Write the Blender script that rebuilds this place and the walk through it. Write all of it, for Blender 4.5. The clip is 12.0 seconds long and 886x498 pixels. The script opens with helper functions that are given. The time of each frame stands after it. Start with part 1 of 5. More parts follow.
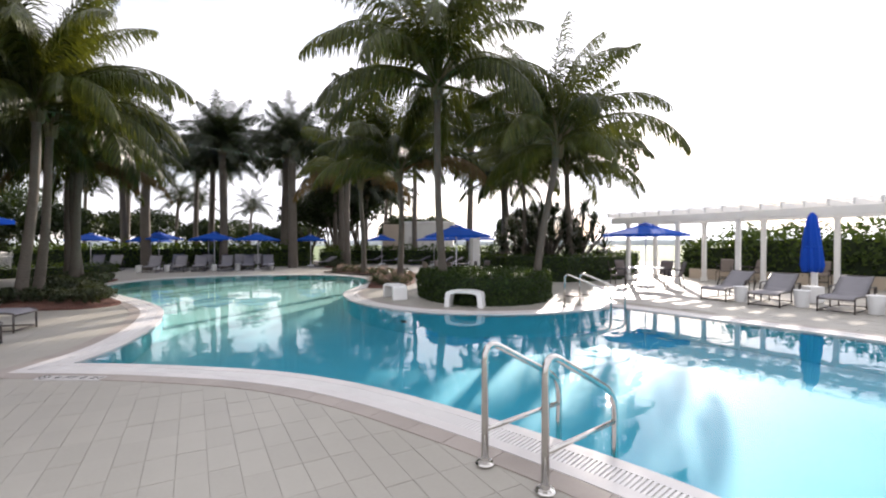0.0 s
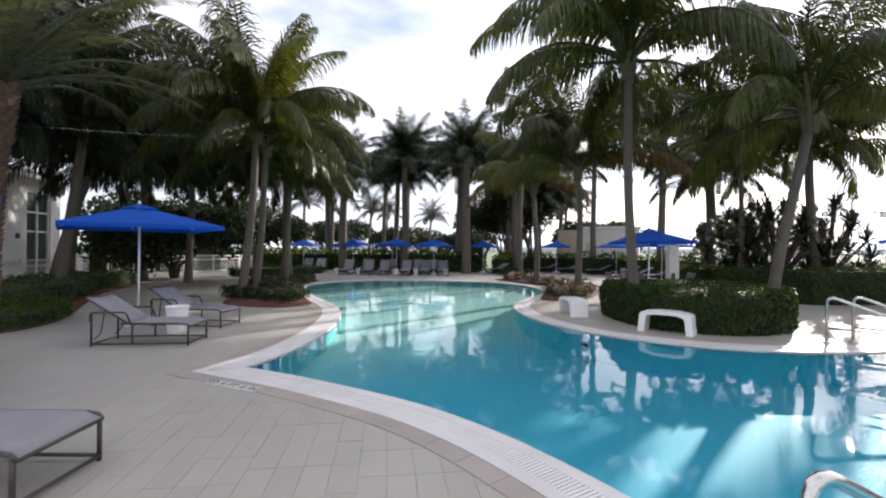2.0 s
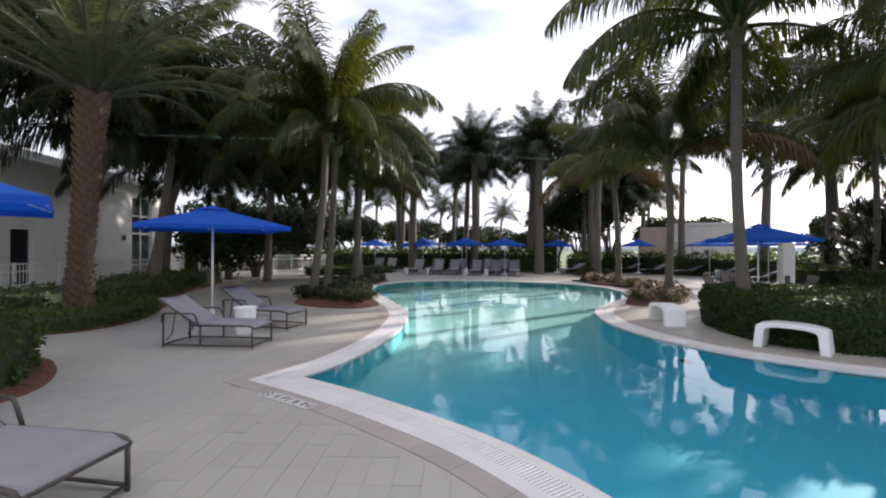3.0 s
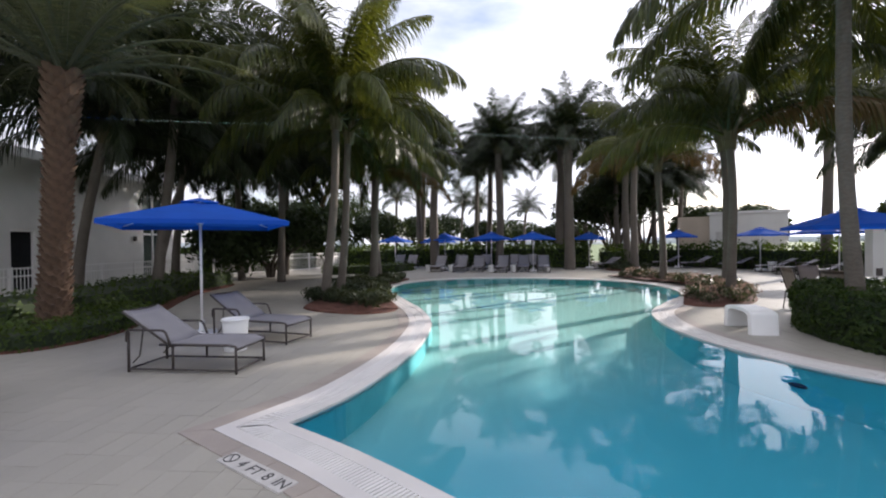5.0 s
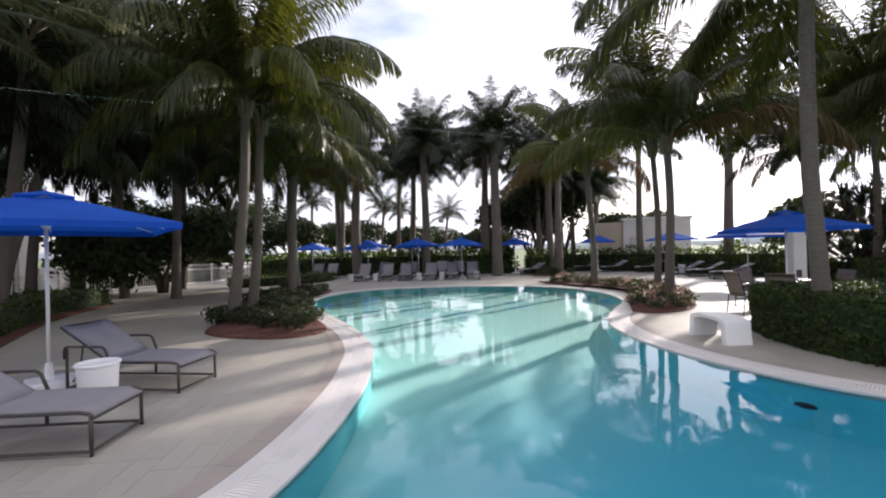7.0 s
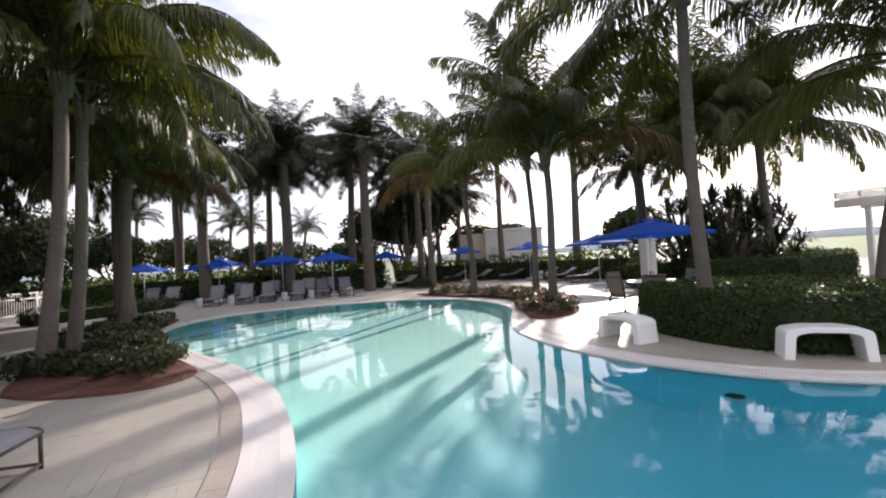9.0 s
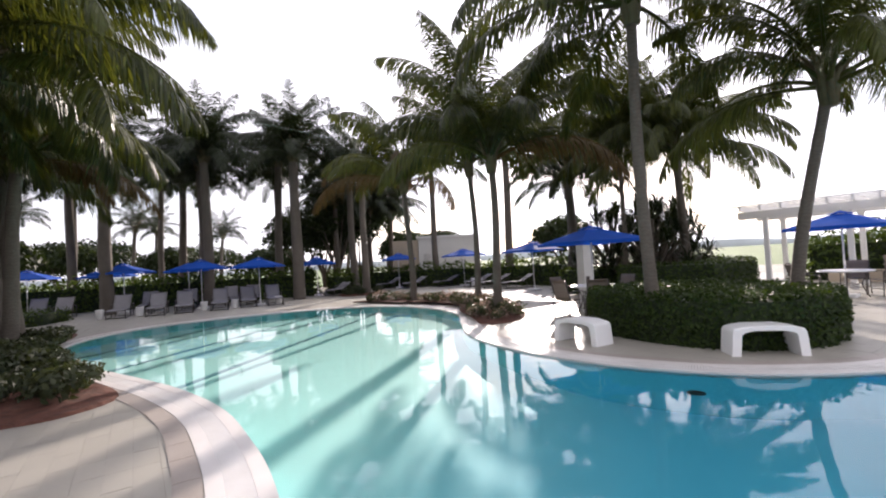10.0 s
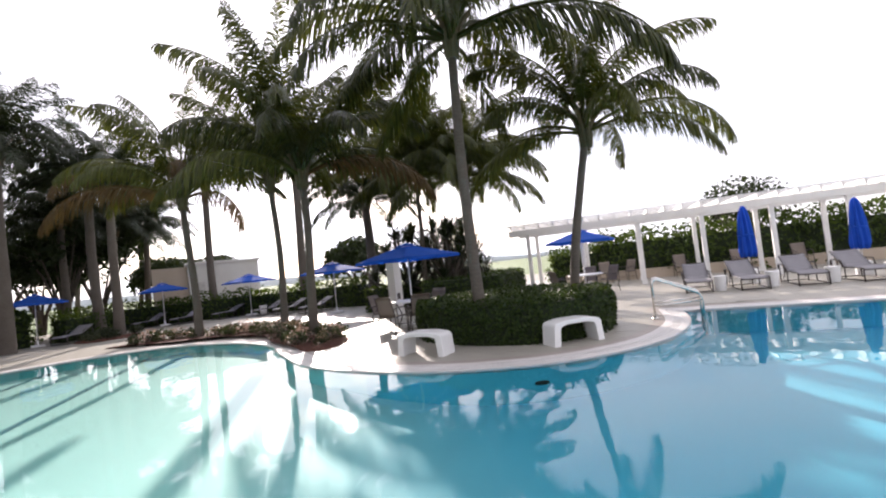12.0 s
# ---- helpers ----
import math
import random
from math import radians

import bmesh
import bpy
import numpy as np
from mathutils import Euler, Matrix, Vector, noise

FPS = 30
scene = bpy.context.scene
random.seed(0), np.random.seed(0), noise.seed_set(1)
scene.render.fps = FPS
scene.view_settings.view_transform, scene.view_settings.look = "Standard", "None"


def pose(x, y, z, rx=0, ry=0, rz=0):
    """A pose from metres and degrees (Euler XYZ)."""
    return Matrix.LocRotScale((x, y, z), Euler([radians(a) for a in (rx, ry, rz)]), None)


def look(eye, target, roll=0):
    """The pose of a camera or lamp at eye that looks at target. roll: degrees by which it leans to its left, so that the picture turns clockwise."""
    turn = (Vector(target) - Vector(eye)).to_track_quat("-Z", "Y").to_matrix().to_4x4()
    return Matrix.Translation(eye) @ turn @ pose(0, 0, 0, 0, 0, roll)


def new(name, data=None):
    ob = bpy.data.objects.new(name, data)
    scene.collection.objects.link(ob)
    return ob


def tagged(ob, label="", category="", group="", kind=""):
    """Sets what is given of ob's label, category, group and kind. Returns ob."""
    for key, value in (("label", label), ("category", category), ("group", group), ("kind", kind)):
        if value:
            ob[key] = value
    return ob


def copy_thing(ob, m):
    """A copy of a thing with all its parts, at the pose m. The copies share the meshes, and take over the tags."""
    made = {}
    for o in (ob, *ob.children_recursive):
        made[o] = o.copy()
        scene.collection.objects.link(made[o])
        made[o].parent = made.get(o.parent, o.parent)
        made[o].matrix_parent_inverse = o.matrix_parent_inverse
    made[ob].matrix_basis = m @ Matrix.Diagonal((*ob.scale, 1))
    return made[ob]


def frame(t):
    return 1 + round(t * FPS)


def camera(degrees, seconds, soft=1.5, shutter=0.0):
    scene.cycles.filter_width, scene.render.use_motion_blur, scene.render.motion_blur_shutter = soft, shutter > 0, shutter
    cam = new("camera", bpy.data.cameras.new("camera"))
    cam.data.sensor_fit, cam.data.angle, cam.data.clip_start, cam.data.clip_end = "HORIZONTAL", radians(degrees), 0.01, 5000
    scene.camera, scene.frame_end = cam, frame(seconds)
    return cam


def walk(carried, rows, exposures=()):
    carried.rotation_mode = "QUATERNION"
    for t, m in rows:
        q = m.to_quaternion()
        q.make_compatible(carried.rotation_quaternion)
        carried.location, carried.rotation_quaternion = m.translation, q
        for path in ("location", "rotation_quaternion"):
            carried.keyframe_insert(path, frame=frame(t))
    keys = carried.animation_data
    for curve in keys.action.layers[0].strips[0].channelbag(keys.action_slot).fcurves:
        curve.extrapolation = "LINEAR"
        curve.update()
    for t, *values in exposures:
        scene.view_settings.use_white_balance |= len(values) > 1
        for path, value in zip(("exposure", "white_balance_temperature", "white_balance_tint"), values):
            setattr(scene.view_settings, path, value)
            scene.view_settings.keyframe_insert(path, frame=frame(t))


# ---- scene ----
cam = camera(90.27, 12.0, soft=2.1)
# seconds, eye x y z, yaw, pitch, roll
ROWS = [
    (0.0, -0.000, -0.000, 1.588, 0.000, -0.623, 0.043),
    (0.5, -0.025, 0.326, 1.581, 7.473, -0.569, 0.166),
    (1.0, -0.079, 0.696, 1.586, 12.757, -0.303, 0.116),
    (1.5, -0.144, 1.076, 1.589, 17.526, 0.010, -0.368),
    (2.0, -0.255, 1.392, 1.590, 22.206, 0.176, -0.489),
    (2.5, -0.409, 1.722, 1.606, 27.049, 0.113, -0.461),
    (3.0, -0.582, 2.073, 1.607, 31.325, 0.001, -0.331),
    (3.5, -0.780, 2.398, 1.609, 33.431, -0.231, -0.002),
    (5.5, -1.830, 3.638, 1.590, 33.994, -0.632, 0.810),
    (6.0, -2.145, 3.839, 1.592, 30.612, -0.452, 1.057),
    (6.5, -2.499, 4.014, 1.607, 26.504, -0.216, 1.222),
    (7.0, -2.725, 4.327, 1.610, 23.248, 0.170, 1.391),
    (9.0, -3.980, 4.918, 1.617, 4.389, 1.223, 3.376),
    (9.5, -4.277, 5.069, 1.617, -0.526, 1.288, 3.468),
    (10.0, -4.619, 5.206, 1.597, -5.418, 1.640, 3.273),
    (10.5, -4.983, 5.381, 1.606, -12.212, 1.943, 3.636),
    (11.0, -5.264, 5.564, 1.601, -19.120, 2.403, 4.639),
    (11.5, -5.483, 5.728, 1.594, -25.977, 2.448, 5.703),
    (12.0, -5.651, 5.898, 1.585, -34.187, 2.223, 6.268),
]
walk(cam, [(t, pose(x, y, z, 90 + pitch, roll, yaw)) for t, x, y, z, yaw, pitch, roll in ROWS],
     [(0.0, 0.86, 6300, 16), (1.5, 0.70, 6100, 16), (3.5, 0.66, 6050, 16), (6.5, 0.70, 6100, 18), (9.0, 0.74, 6300, 20), (12.0, 0.88, 6300, 20)])
# ---- end of walk ----

# world, sun and exposure
SUN = Vector((0.335, 0.890, 0.307)).normalized()
world = bpy.data.worlds.new("world")
scene.world = world
world.use_nodes = True
wn, wl = world.node_tree.nodes, world.node_tree.links
wn.clear()
w_out, w_bg, w_sky = wn.new("ShaderNodeOutputWorld"), wn.new("ShaderNodeBackground"), wn.new("ShaderNodeTexSky")
w_sky.sky_type, w_sky.sun_disc = "NISHITA", False
w_sky.sun_elevation, w_sky.sun_rotation = math.asin(SUN.z), math.atan2(SUN.x, SUN.y)
w_sky.air_density, w_sky.dust_density, w_sky.ozone_density = 1.0, 1.2, 1.0
w_bg.inputs["Strength"].default_value = 0.12
# thin broken cloud over the whole sky
w_co, w_map, w_noise, w_ramp, w_mix = (wn.new("ShaderNodeTexCoord"), wn.new("ShaderNodeMapping"), wn.new("ShaderNodeTexNoise"),
                                       wn.new("ShaderNodeValToRGB"), wn.new("ShaderNodeMixRGB"))
w_map.inputs["Scale"].default_value = (1.6, 1.6, 4.5)
w_noise.inputs["Scale"].default_value, w_noise.inputs["Detail"].default_value = 1.7, 6.0
w_ramp.color_ramp.elements[0].position, w_ramp.color_ramp.elements[1].position = 0.22, 0.50
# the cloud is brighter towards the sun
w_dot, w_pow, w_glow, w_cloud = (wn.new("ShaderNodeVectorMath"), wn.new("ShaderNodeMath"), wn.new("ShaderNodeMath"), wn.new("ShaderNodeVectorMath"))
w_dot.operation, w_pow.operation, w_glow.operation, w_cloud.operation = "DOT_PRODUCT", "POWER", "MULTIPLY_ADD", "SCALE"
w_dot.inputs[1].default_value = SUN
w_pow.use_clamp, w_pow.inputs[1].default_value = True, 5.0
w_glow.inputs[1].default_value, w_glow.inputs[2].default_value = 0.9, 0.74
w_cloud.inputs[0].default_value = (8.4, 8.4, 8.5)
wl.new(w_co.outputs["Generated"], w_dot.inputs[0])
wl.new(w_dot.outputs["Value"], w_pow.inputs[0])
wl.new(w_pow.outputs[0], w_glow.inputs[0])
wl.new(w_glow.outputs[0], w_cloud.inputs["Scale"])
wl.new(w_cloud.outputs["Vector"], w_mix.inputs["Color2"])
wl.new(w_co.outputs["Generated"], w_map.inputs["Vector"])
wl.new(w_map.outputs["Vector"], w_noise.inputs["Vector"])
wl.new(w_noise.outputs["Fac"], w_ramp.inputs["Fac"])
wl.new(w_ramp.outputs["Color"], w_mix.inputs["Fac"])
wl.new(w_sky.outputs["Color"], w_mix.inputs["Color1"])
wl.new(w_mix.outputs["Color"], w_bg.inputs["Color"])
wl.new(w_bg.outputs["Background"], w_out.inputs["Surface"])

sun = new("sun", bpy.data.lights.new("sun", "SUN"))
sun.data.energy, sun.data.angle, sun.data.color = 5.0, radians(0.6), (1.0, 0.90, 0.76)
sun.matrix_world = look((0, 0, 30), Vector((0, 0, 30)) - SUN)


# ---------------------------------------------------------------- materials
def shader(name):
    m = bpy.data.materials.new(name)
    m.use_nodes = True
    n, l = m.node_tree.nodes, m.node_tree.links
    n.clear()
    return m, n, l, n.new("ShaderNodeOutputMaterial")


def surface(name, rgb, rough=0.6, metal=0.0, vary=0.25, scale=6.0, fine=60.0, bump=0.15, per="none", space="Object", coat=0.0, depth=0.01):
    """A plain surface with stains at one scale and grain at another."""
    m, n, l, out = shader(name)
    p = n.new("ShaderNodeBsdfPrincipled")
    co = n.new("ShaderNodeTexCoord")
    big, small = n.new("ShaderNodeTexNoise"), n.new("ShaderNodeTexNoise")
    big.inputs["Scale"].default_value, big.inputs["Detail"].default_value = scale, 5
    small.inputs["Scale"].default_value, small.inputs["Detail"].default_value = fine, 3
    if space == "World":
        geo = n.new("ShaderNodeNewGeometry")
        src = geo.outputs["Position"]
    else:
        src = co.outputs["Object"]
    l.new(src, big.inputs["Vector"])
    l.new(src, small.inputs["Vector"])
    add = n.new("ShaderNodeMath")
    add.operation = "MULTIPLY_ADD"
    add.inputs[1].default_value = 0.4
    l.new(small.outputs["Fac"], add.inputs[0])
    l.new(big.outputs["Fac"], add.inputs[2])
    level = n.new("ShaderNodeMapRange")
    level.inputs["From Min"].default_value, level.inputs["From Max"].default_value = 0.4, 1.0
    level.inputs["To Min"].default_value, level.inputs["To Max"].default_value = 1.0 - vary, 1.0 + vary
    l.new(add.outputs[0], level.inputs["Value"])
    value = level.outputs["Result"]
    if per != "none":
        src2 = n.new("ShaderNodeObjectInfo").outputs["Random"] if per == "object" else n.new("ShaderNodeNewGeometry").outputs["Random Per Island"]
        r = n.new("ShaderNodeMapRange")
        r.inputs["To Min"].default_value, r.inputs["To Max"].default_value = 1.0 - vary * 0.5, 1.0 + vary * 0.5
        l.new(src2, r.inputs["Value"])
        mul = n.new("ShaderNodeMath")
        mul.operation = "MULTIPLY"
        l.new(value, mul.inputs[0])
        l.new(r.outputs["Result"], mul.inputs[1])
        value = mul.outputs[0]
    tint = n.new("ShaderNodeVectorMath")
    tint.operation = "SCALE"
    tint.inputs[0].default_value = rgb
    l.new(value, tint.inputs["Scale"])
    l.new(tint.outputs["Vector"], p.inputs["Base Color"])
    p.inputs["Roughness"].default_value, p.inputs["Metallic"].default_value = rough, metal
    p.inputs["Coat Weight"].default_value = coat
    if bump:
        b = n.new("ShaderNodeBump")
        b.inputs["Strength"].default_value, b.inputs["Distance"].default_value = bump, depth
        l.new(add.outputs[0], b.inputs["Height"])
        l.new(b.outputs["Normal"], p.inputs["Normal"])
    l.new(p.outputs["BSDF"], out.inputs["Surface"])
    return m


def leafy(name, dark, light, through_light=0.35, rough=0.55, shine=0.22, tint=(1.9, 1.75, 0.7)):
    """Leaves: two greens picked leaf by leaf, light passing through the blade."""
    m, n, l, out = shader(name)
    geo, info = n.new("ShaderNodeNewGeometry"), n.new("ShaderNodeObjectInfo")
    mix = n.new("ShaderNodeMixRGB")
    mix.inputs["Color1"].default_value, mix.inputs["Color2"].default_value = (*dark, 1), (*light, 1)
    add = n.new("ShaderNodeMath")
    add.operation = "MULTIPLY_ADD"
    add.inputs[1].default_value = 0.55
    l.new(geo.outputs["Random Per Island"], add.inputs[0])
    half = n.new("ShaderNodeMath")
    half.operation = "MULTIPLY"
    half.inputs[1].default_value = 0.45
    l.new(info.outputs["Random"], half.inputs[0])
    l.new(half.outputs[0], add.inputs[2])
    l.new(add.outputs[0], mix.inputs["Fac"])
    p, t, s = n.new("ShaderNodeBsdfPrincipled"), n.new("ShaderNodeBsdfTranslucent"), n.new("ShaderNodeMixShader")
    p.inputs["Roughness"].default_value, p.inputs["Specular IOR Level"].default_value = rough, shine
    l.new(mix.outputs["Color"], p.inputs["Base Color"])
    bright = n.new("ShaderNodeVectorMath")
    bright.operation = "MULTIPLY"
    bright.inputs[1].default_value = tint
    l.new(mix.outputs["Color"], bright.inputs[0])
    l.new(bright.outputs["Vector"], t.inputs["Color"])
    s.inputs["Fac"].default_value = through_light
    l.new(p.outputs["BSDF"], s.inputs[1])
    l.new(t.outputs["BSDF"], s.inputs[2])
    l.new(s.outputs["Shader"], out.inputs["Surface"])
    return m


def cloth(name, rgb, through_light=0.3, rough=0.8, weave=900.0):
    m, n, l, out = shader(name)
    p, t, s = n.new("ShaderNodeBsdfPrincipled"), n.new("ShaderNodeBsdfTranslucent"), n.new("ShaderNodeMixShader")
    co, noise1, noise2, ramp = n.new("ShaderNodeTexCoord"), n.new("ShaderNodeTexNoise"), n.new("ShaderNodeTexNoise"), n.new("ShaderNodeMixRGB")
    noise1.inputs["Scale"].default_value, noise2.inputs["Scale"].default_value = 3.0, weave * 0.3
    l.new(co.outputs["Object"], noise1.inputs["Vector"])
    l.new(co.outputs["Object"], noise2.inputs["Vector"])
    ramp.inputs["Color1"].default_value = (*[c * 0.82 for c in rgb], 1)
    ramp.inputs["Color2"].default_value = (*[min(1, c * 1.15) for c in rgb], 1)
    l.new(noise1.outputs["Fac"], ramp.inputs["Fac"])
    b = n.new("ShaderNodeBump")
    b.inputs["Strength"].default_value, b.inputs["Distance"].default_value = 0.2, 0.002
    l.new(noise2.outputs["Fac"], b.inputs["Height"])
    l.new(b.outputs["Normal"], p.inputs["Normal"])
    l.new(ramp.outputs["Color"], p.inputs["Base Color"])
    l.new(ramp.outputs["Color"], t.inputs["Color"])
    p.inputs["Roughness"].default_value = rough
    s.inputs["Fac"].default_value = through_light
    l.new(p.outputs["BSDF"], s.inputs[1])
    l.new(t.outputs["BSDF"], s.inputs[2])
    l.new(s.outputs["Shader"], out.inputs["Surface"])
    return m


def trunk_material(name, dark, light):
    """Palm bark: uneven leaf-scar rings round the trunk, with grain and lichen patches."""
    m, n, l, out = shader(name)
    p, co, wave, patch, grain = n.new("ShaderNodeBsdfPrincipled"), n.new("ShaderNodeTexCoord"), n.new("ShaderNodeTexWave"), n.new("ShaderNodeTexNoise"), n.new("ShaderNodeTexNoise")
    wave.wave_type, wave.bands_direction = "BANDS", "Z"
    wave.inputs["Scale"].default_value, wave.inputs["Distortion"].default_value = 4.2, 9.0
    wave.inputs["Detail"].default_value, wave.inputs["Detail Scale"].default_value = 3.0, 2.5
    patch.inputs["Scale"].default_value, grain.inputs["Scale"].default_value = 2.2, 38.0
    for t in (wave, patch, grain):
        l.new(co.outputs["Object"], t.inputs["Vector"])
    a, b = n.new("ShaderNodeMath"), n.new("ShaderNodeMath")
    a.operation = b.operation = "MULTIPLY_ADD"
    a.inputs[1].default_value, b.inputs[1].default_value = 0.28, 0.75
    l.new(wave.outputs["Fac"], a.inputs[0])
    l.new(patch.outputs["Fac"], b.inputs[0])
    l.new(b.outputs[0], a.inputs[2])
    b.inputs[2].default_value = 0.02
    mix, bump = n.new("ShaderNodeMixRGB"), n.new("ShaderNodeBump")
    mix.inputs["Color1"].default_value, mix.inputs["Color2"].default_value = (*dark, 1), (*light, 1)
    l.new(a.outputs[0], mix.inputs["Fac"])
    l.new(mix.outputs["Color"], p.inputs["Base Color"])
    h = n.new("ShaderNodeMath")
    h.operation = "MULTIPLY_ADD"
    h.inputs[1].default_value = 0.35
    l.new(grain.outputs["Fac"], h.inputs[0])
    l.new(wave.outputs["Fac"], h.inputs[2])
    bump.inputs["Strength"].default_value, bump.inputs["Distance"].default_value = 0.35, 0.012
    l.new(h.outputs[0], bump.inputs["Height"])
    l.new(bump.outputs["Normal"], p.inputs["Normal"])
    p.inputs["Roughness"].default_value = 0.9
    l.new(p.outputs["BSDF"], out.inputs["Surface"])
    return m


def water_material():
    m, n, l, out = shader("pool_water")
    clear, gloss, mix, fres = n.new("ShaderNodeBsdfTransparent"), n.new("ShaderNodeBsdfGlossy"), n.new("ShaderNodeMixShader"), n.new("ShaderNodeFresnel")
    clear.inputs["Color"].default_value = (0.84, 0.965, 0.98, 1)
    gloss.inputs["Roughness"].default_value = 0.015
    fres.inputs["IOR"].default_value = 1.33
    geo, n1, n2, add, b = n.new("ShaderNodeNewGeometry"), n.new("ShaderNodeTexNoise"), n.new("ShaderNodeTexNoise"), n.new("ShaderNodeMath"), n.new("ShaderNodeBump")
    n1.inputs["Scale"].default_value, n1.inputs["Detail"].default_value = 1.1, 2
    n2.inputs["Scale"].default_value, n2.inputs["Detail"].default_value = 5.0, 2
    l.new(geo.outputs["Position"], n1.inputs["Vector"])
    l.new(geo.outputs["Position"], n2.inputs["Vector"])
    add.operation = "MULTIPLY_ADD"
    add.inputs[1].default_value = 0.12
    l.new(n2.outputs["Fac"], add.inputs[0])
    l.new(n1.outputs["Fac"], add.inputs[2])
    b.inputs["Strength"].default_value, b.inputs["Distance"].default_value = 0.13, 0.05
    l.new(add.outputs[0], b.inputs["Height"])
    l.new(b.outputs["Normal"], gloss.inputs["Normal"])
    l.new(b.outputs["Normal"], fres.inputs["Normal"])
    l.new(fres.outputs["Fac"], mix.inputs["Fac"])
    l.new(clear.outputs["BSDF"], mix.inputs[1])
    l.new(gloss.outputs["BSDF"], mix.inputs[2])
    l.new(mix.outputs["Shader"], out.inputs["Surface"])
    return m


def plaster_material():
    """Pool plaster, water absorption in its colour: pale on high floor, deeper blue on low."""
    m, n, l, out = shader("water_tinted_plaster")
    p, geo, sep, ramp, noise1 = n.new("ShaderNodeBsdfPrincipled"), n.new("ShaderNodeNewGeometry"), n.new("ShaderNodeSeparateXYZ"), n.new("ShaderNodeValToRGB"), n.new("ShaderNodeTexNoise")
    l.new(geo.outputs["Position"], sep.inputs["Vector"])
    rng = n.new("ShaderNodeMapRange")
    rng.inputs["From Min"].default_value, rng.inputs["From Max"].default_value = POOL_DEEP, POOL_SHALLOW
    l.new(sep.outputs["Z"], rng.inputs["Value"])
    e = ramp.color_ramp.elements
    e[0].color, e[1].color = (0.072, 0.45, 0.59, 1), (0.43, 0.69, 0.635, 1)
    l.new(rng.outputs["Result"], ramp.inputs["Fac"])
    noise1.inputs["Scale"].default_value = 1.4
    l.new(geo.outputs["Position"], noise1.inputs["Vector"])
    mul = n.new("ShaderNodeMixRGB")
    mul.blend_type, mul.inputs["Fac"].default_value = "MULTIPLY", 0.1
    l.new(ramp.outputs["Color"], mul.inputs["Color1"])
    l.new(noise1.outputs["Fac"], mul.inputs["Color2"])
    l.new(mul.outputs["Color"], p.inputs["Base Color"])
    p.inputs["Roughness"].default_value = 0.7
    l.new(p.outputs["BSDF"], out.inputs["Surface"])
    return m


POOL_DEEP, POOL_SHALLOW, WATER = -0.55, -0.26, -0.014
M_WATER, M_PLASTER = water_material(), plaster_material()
M_PAVER = surface("beige_paver", (0.348, 0.328, 0.283), 0.52, vary=0.075, scale=0.9, fine=35, bump=0.25, per="object", space="World", depth=0.004)
M_PAVER_REST = surface("beige_paver_rest", (0.348, 0.328, 0.283), 0.52, vary=0.075, scale=0.9, fine=35, bump=0.25, per="island", space="World", depth=0.004)
M_JOINT = surface("paver_joint", (0.295, 0.277, 0.238), 0.9, vary=0.55, scale=2.2, space="World")
M_BORDER = surface("pink_border", (0.335, 0.292, 0.258), 0.5, vary=0.12, scale=2.0, fine=50, per="object", space="World", depth=0.004)
M_COPING = surface("white_coping", (0.62, 0.59, 0.57), 0.5, vary=0.10, scale=1.5, fine=90, bump=0.3, space="World", depth=0.003)
M_GRATE = surface("white_grate", (0.70, 0.68, 0.66), 0.45, vary=0.06, scale=3, per="island", space="World")
M_GROOVE = surface("gutter_groove", (0.54, 0.52, 0.50), 0.8, space="World")
M_TILE_LINE = surface("dark_tile", (0.03, 0.16, 0.20), 0.4, vary=0.2, scale=8, space="World")
# wall colours carry the water's tint too, deeper blue beside the deep end
M_WALL_DEEP = surface("deep_water_tint_wall", (0.09, 0.54, 0.66), 0.5, vary=0.08, scale=2, bump=0, space="World")
M_WALL_PALE = surface("shallow_water_tint_wall", (0.20, 0.64, 0.68), 0.5, vary=0.08, scale=2, bump=0, space="World")
M_GRASS = surface("lawn", (0.10, 0.15, 0.045), 0.9, vary=0.35, scale=0.25, fine=8, bump=0.4, space="World", depth=0.05)
M_MULCH = surface("red_mulch", (0.105, 0.040, 0.025), 0.95, vary=0.55, scale=9, fine=70, bump=1.0, space="World", depth=0.03)
M_TRUNK = trunk_material("palm_bark", (0.075, 0.062, 0.050), (0.150, 0.128, 0.106))
M_DATE = surface("date_bark", (0.095, 0.058, 0.036), 0.9, vary=0.4, scale=5, fine=45, bump=0.7, per="island", depth=0.02)
M_BOOT = surface("frond_boot", (0.115, 0.095, 0.05), 0.8, vary=0.3, scale=5)
M_BARK = surface("bark", (0.09, 0.075, 0.06), 0.9, vary=0.35, scale=4, bump=0.5)
M_FROND = leafy("palm_leaf", (0.013, 0.021, 0.007), (0.088, 0.101, 0.021), 0.30, 0.36, 0.30)
M_FROND_DARK = leafy("royal_and_shaded_leaf", (0.009, 0.016, 0.007), (0.030, 0.041, 0.014), 0.16, 0.42, 0.3)
M_FROND_GOLD = leafy("golden_palm_leaf", (0.070, 0.046, 0.018), (0.125, 0.085, 0.032), 0.28, 0.5, 0.2, (1.4, 1.2, 0.8))
M_FROND_GREY = leafy("date_leaf", (0.034, 0.045, 0.027), (0.130, 0.144, 0.090), 0.28, 0.36, 0.3)
M_HEDGE = leafy("hedge_leaf", (0.014, 0.030, 0.008), (0.060, 0.092, 0.018), 0.32, 0.5, 0.2)
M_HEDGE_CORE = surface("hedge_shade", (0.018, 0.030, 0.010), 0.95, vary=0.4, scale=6)
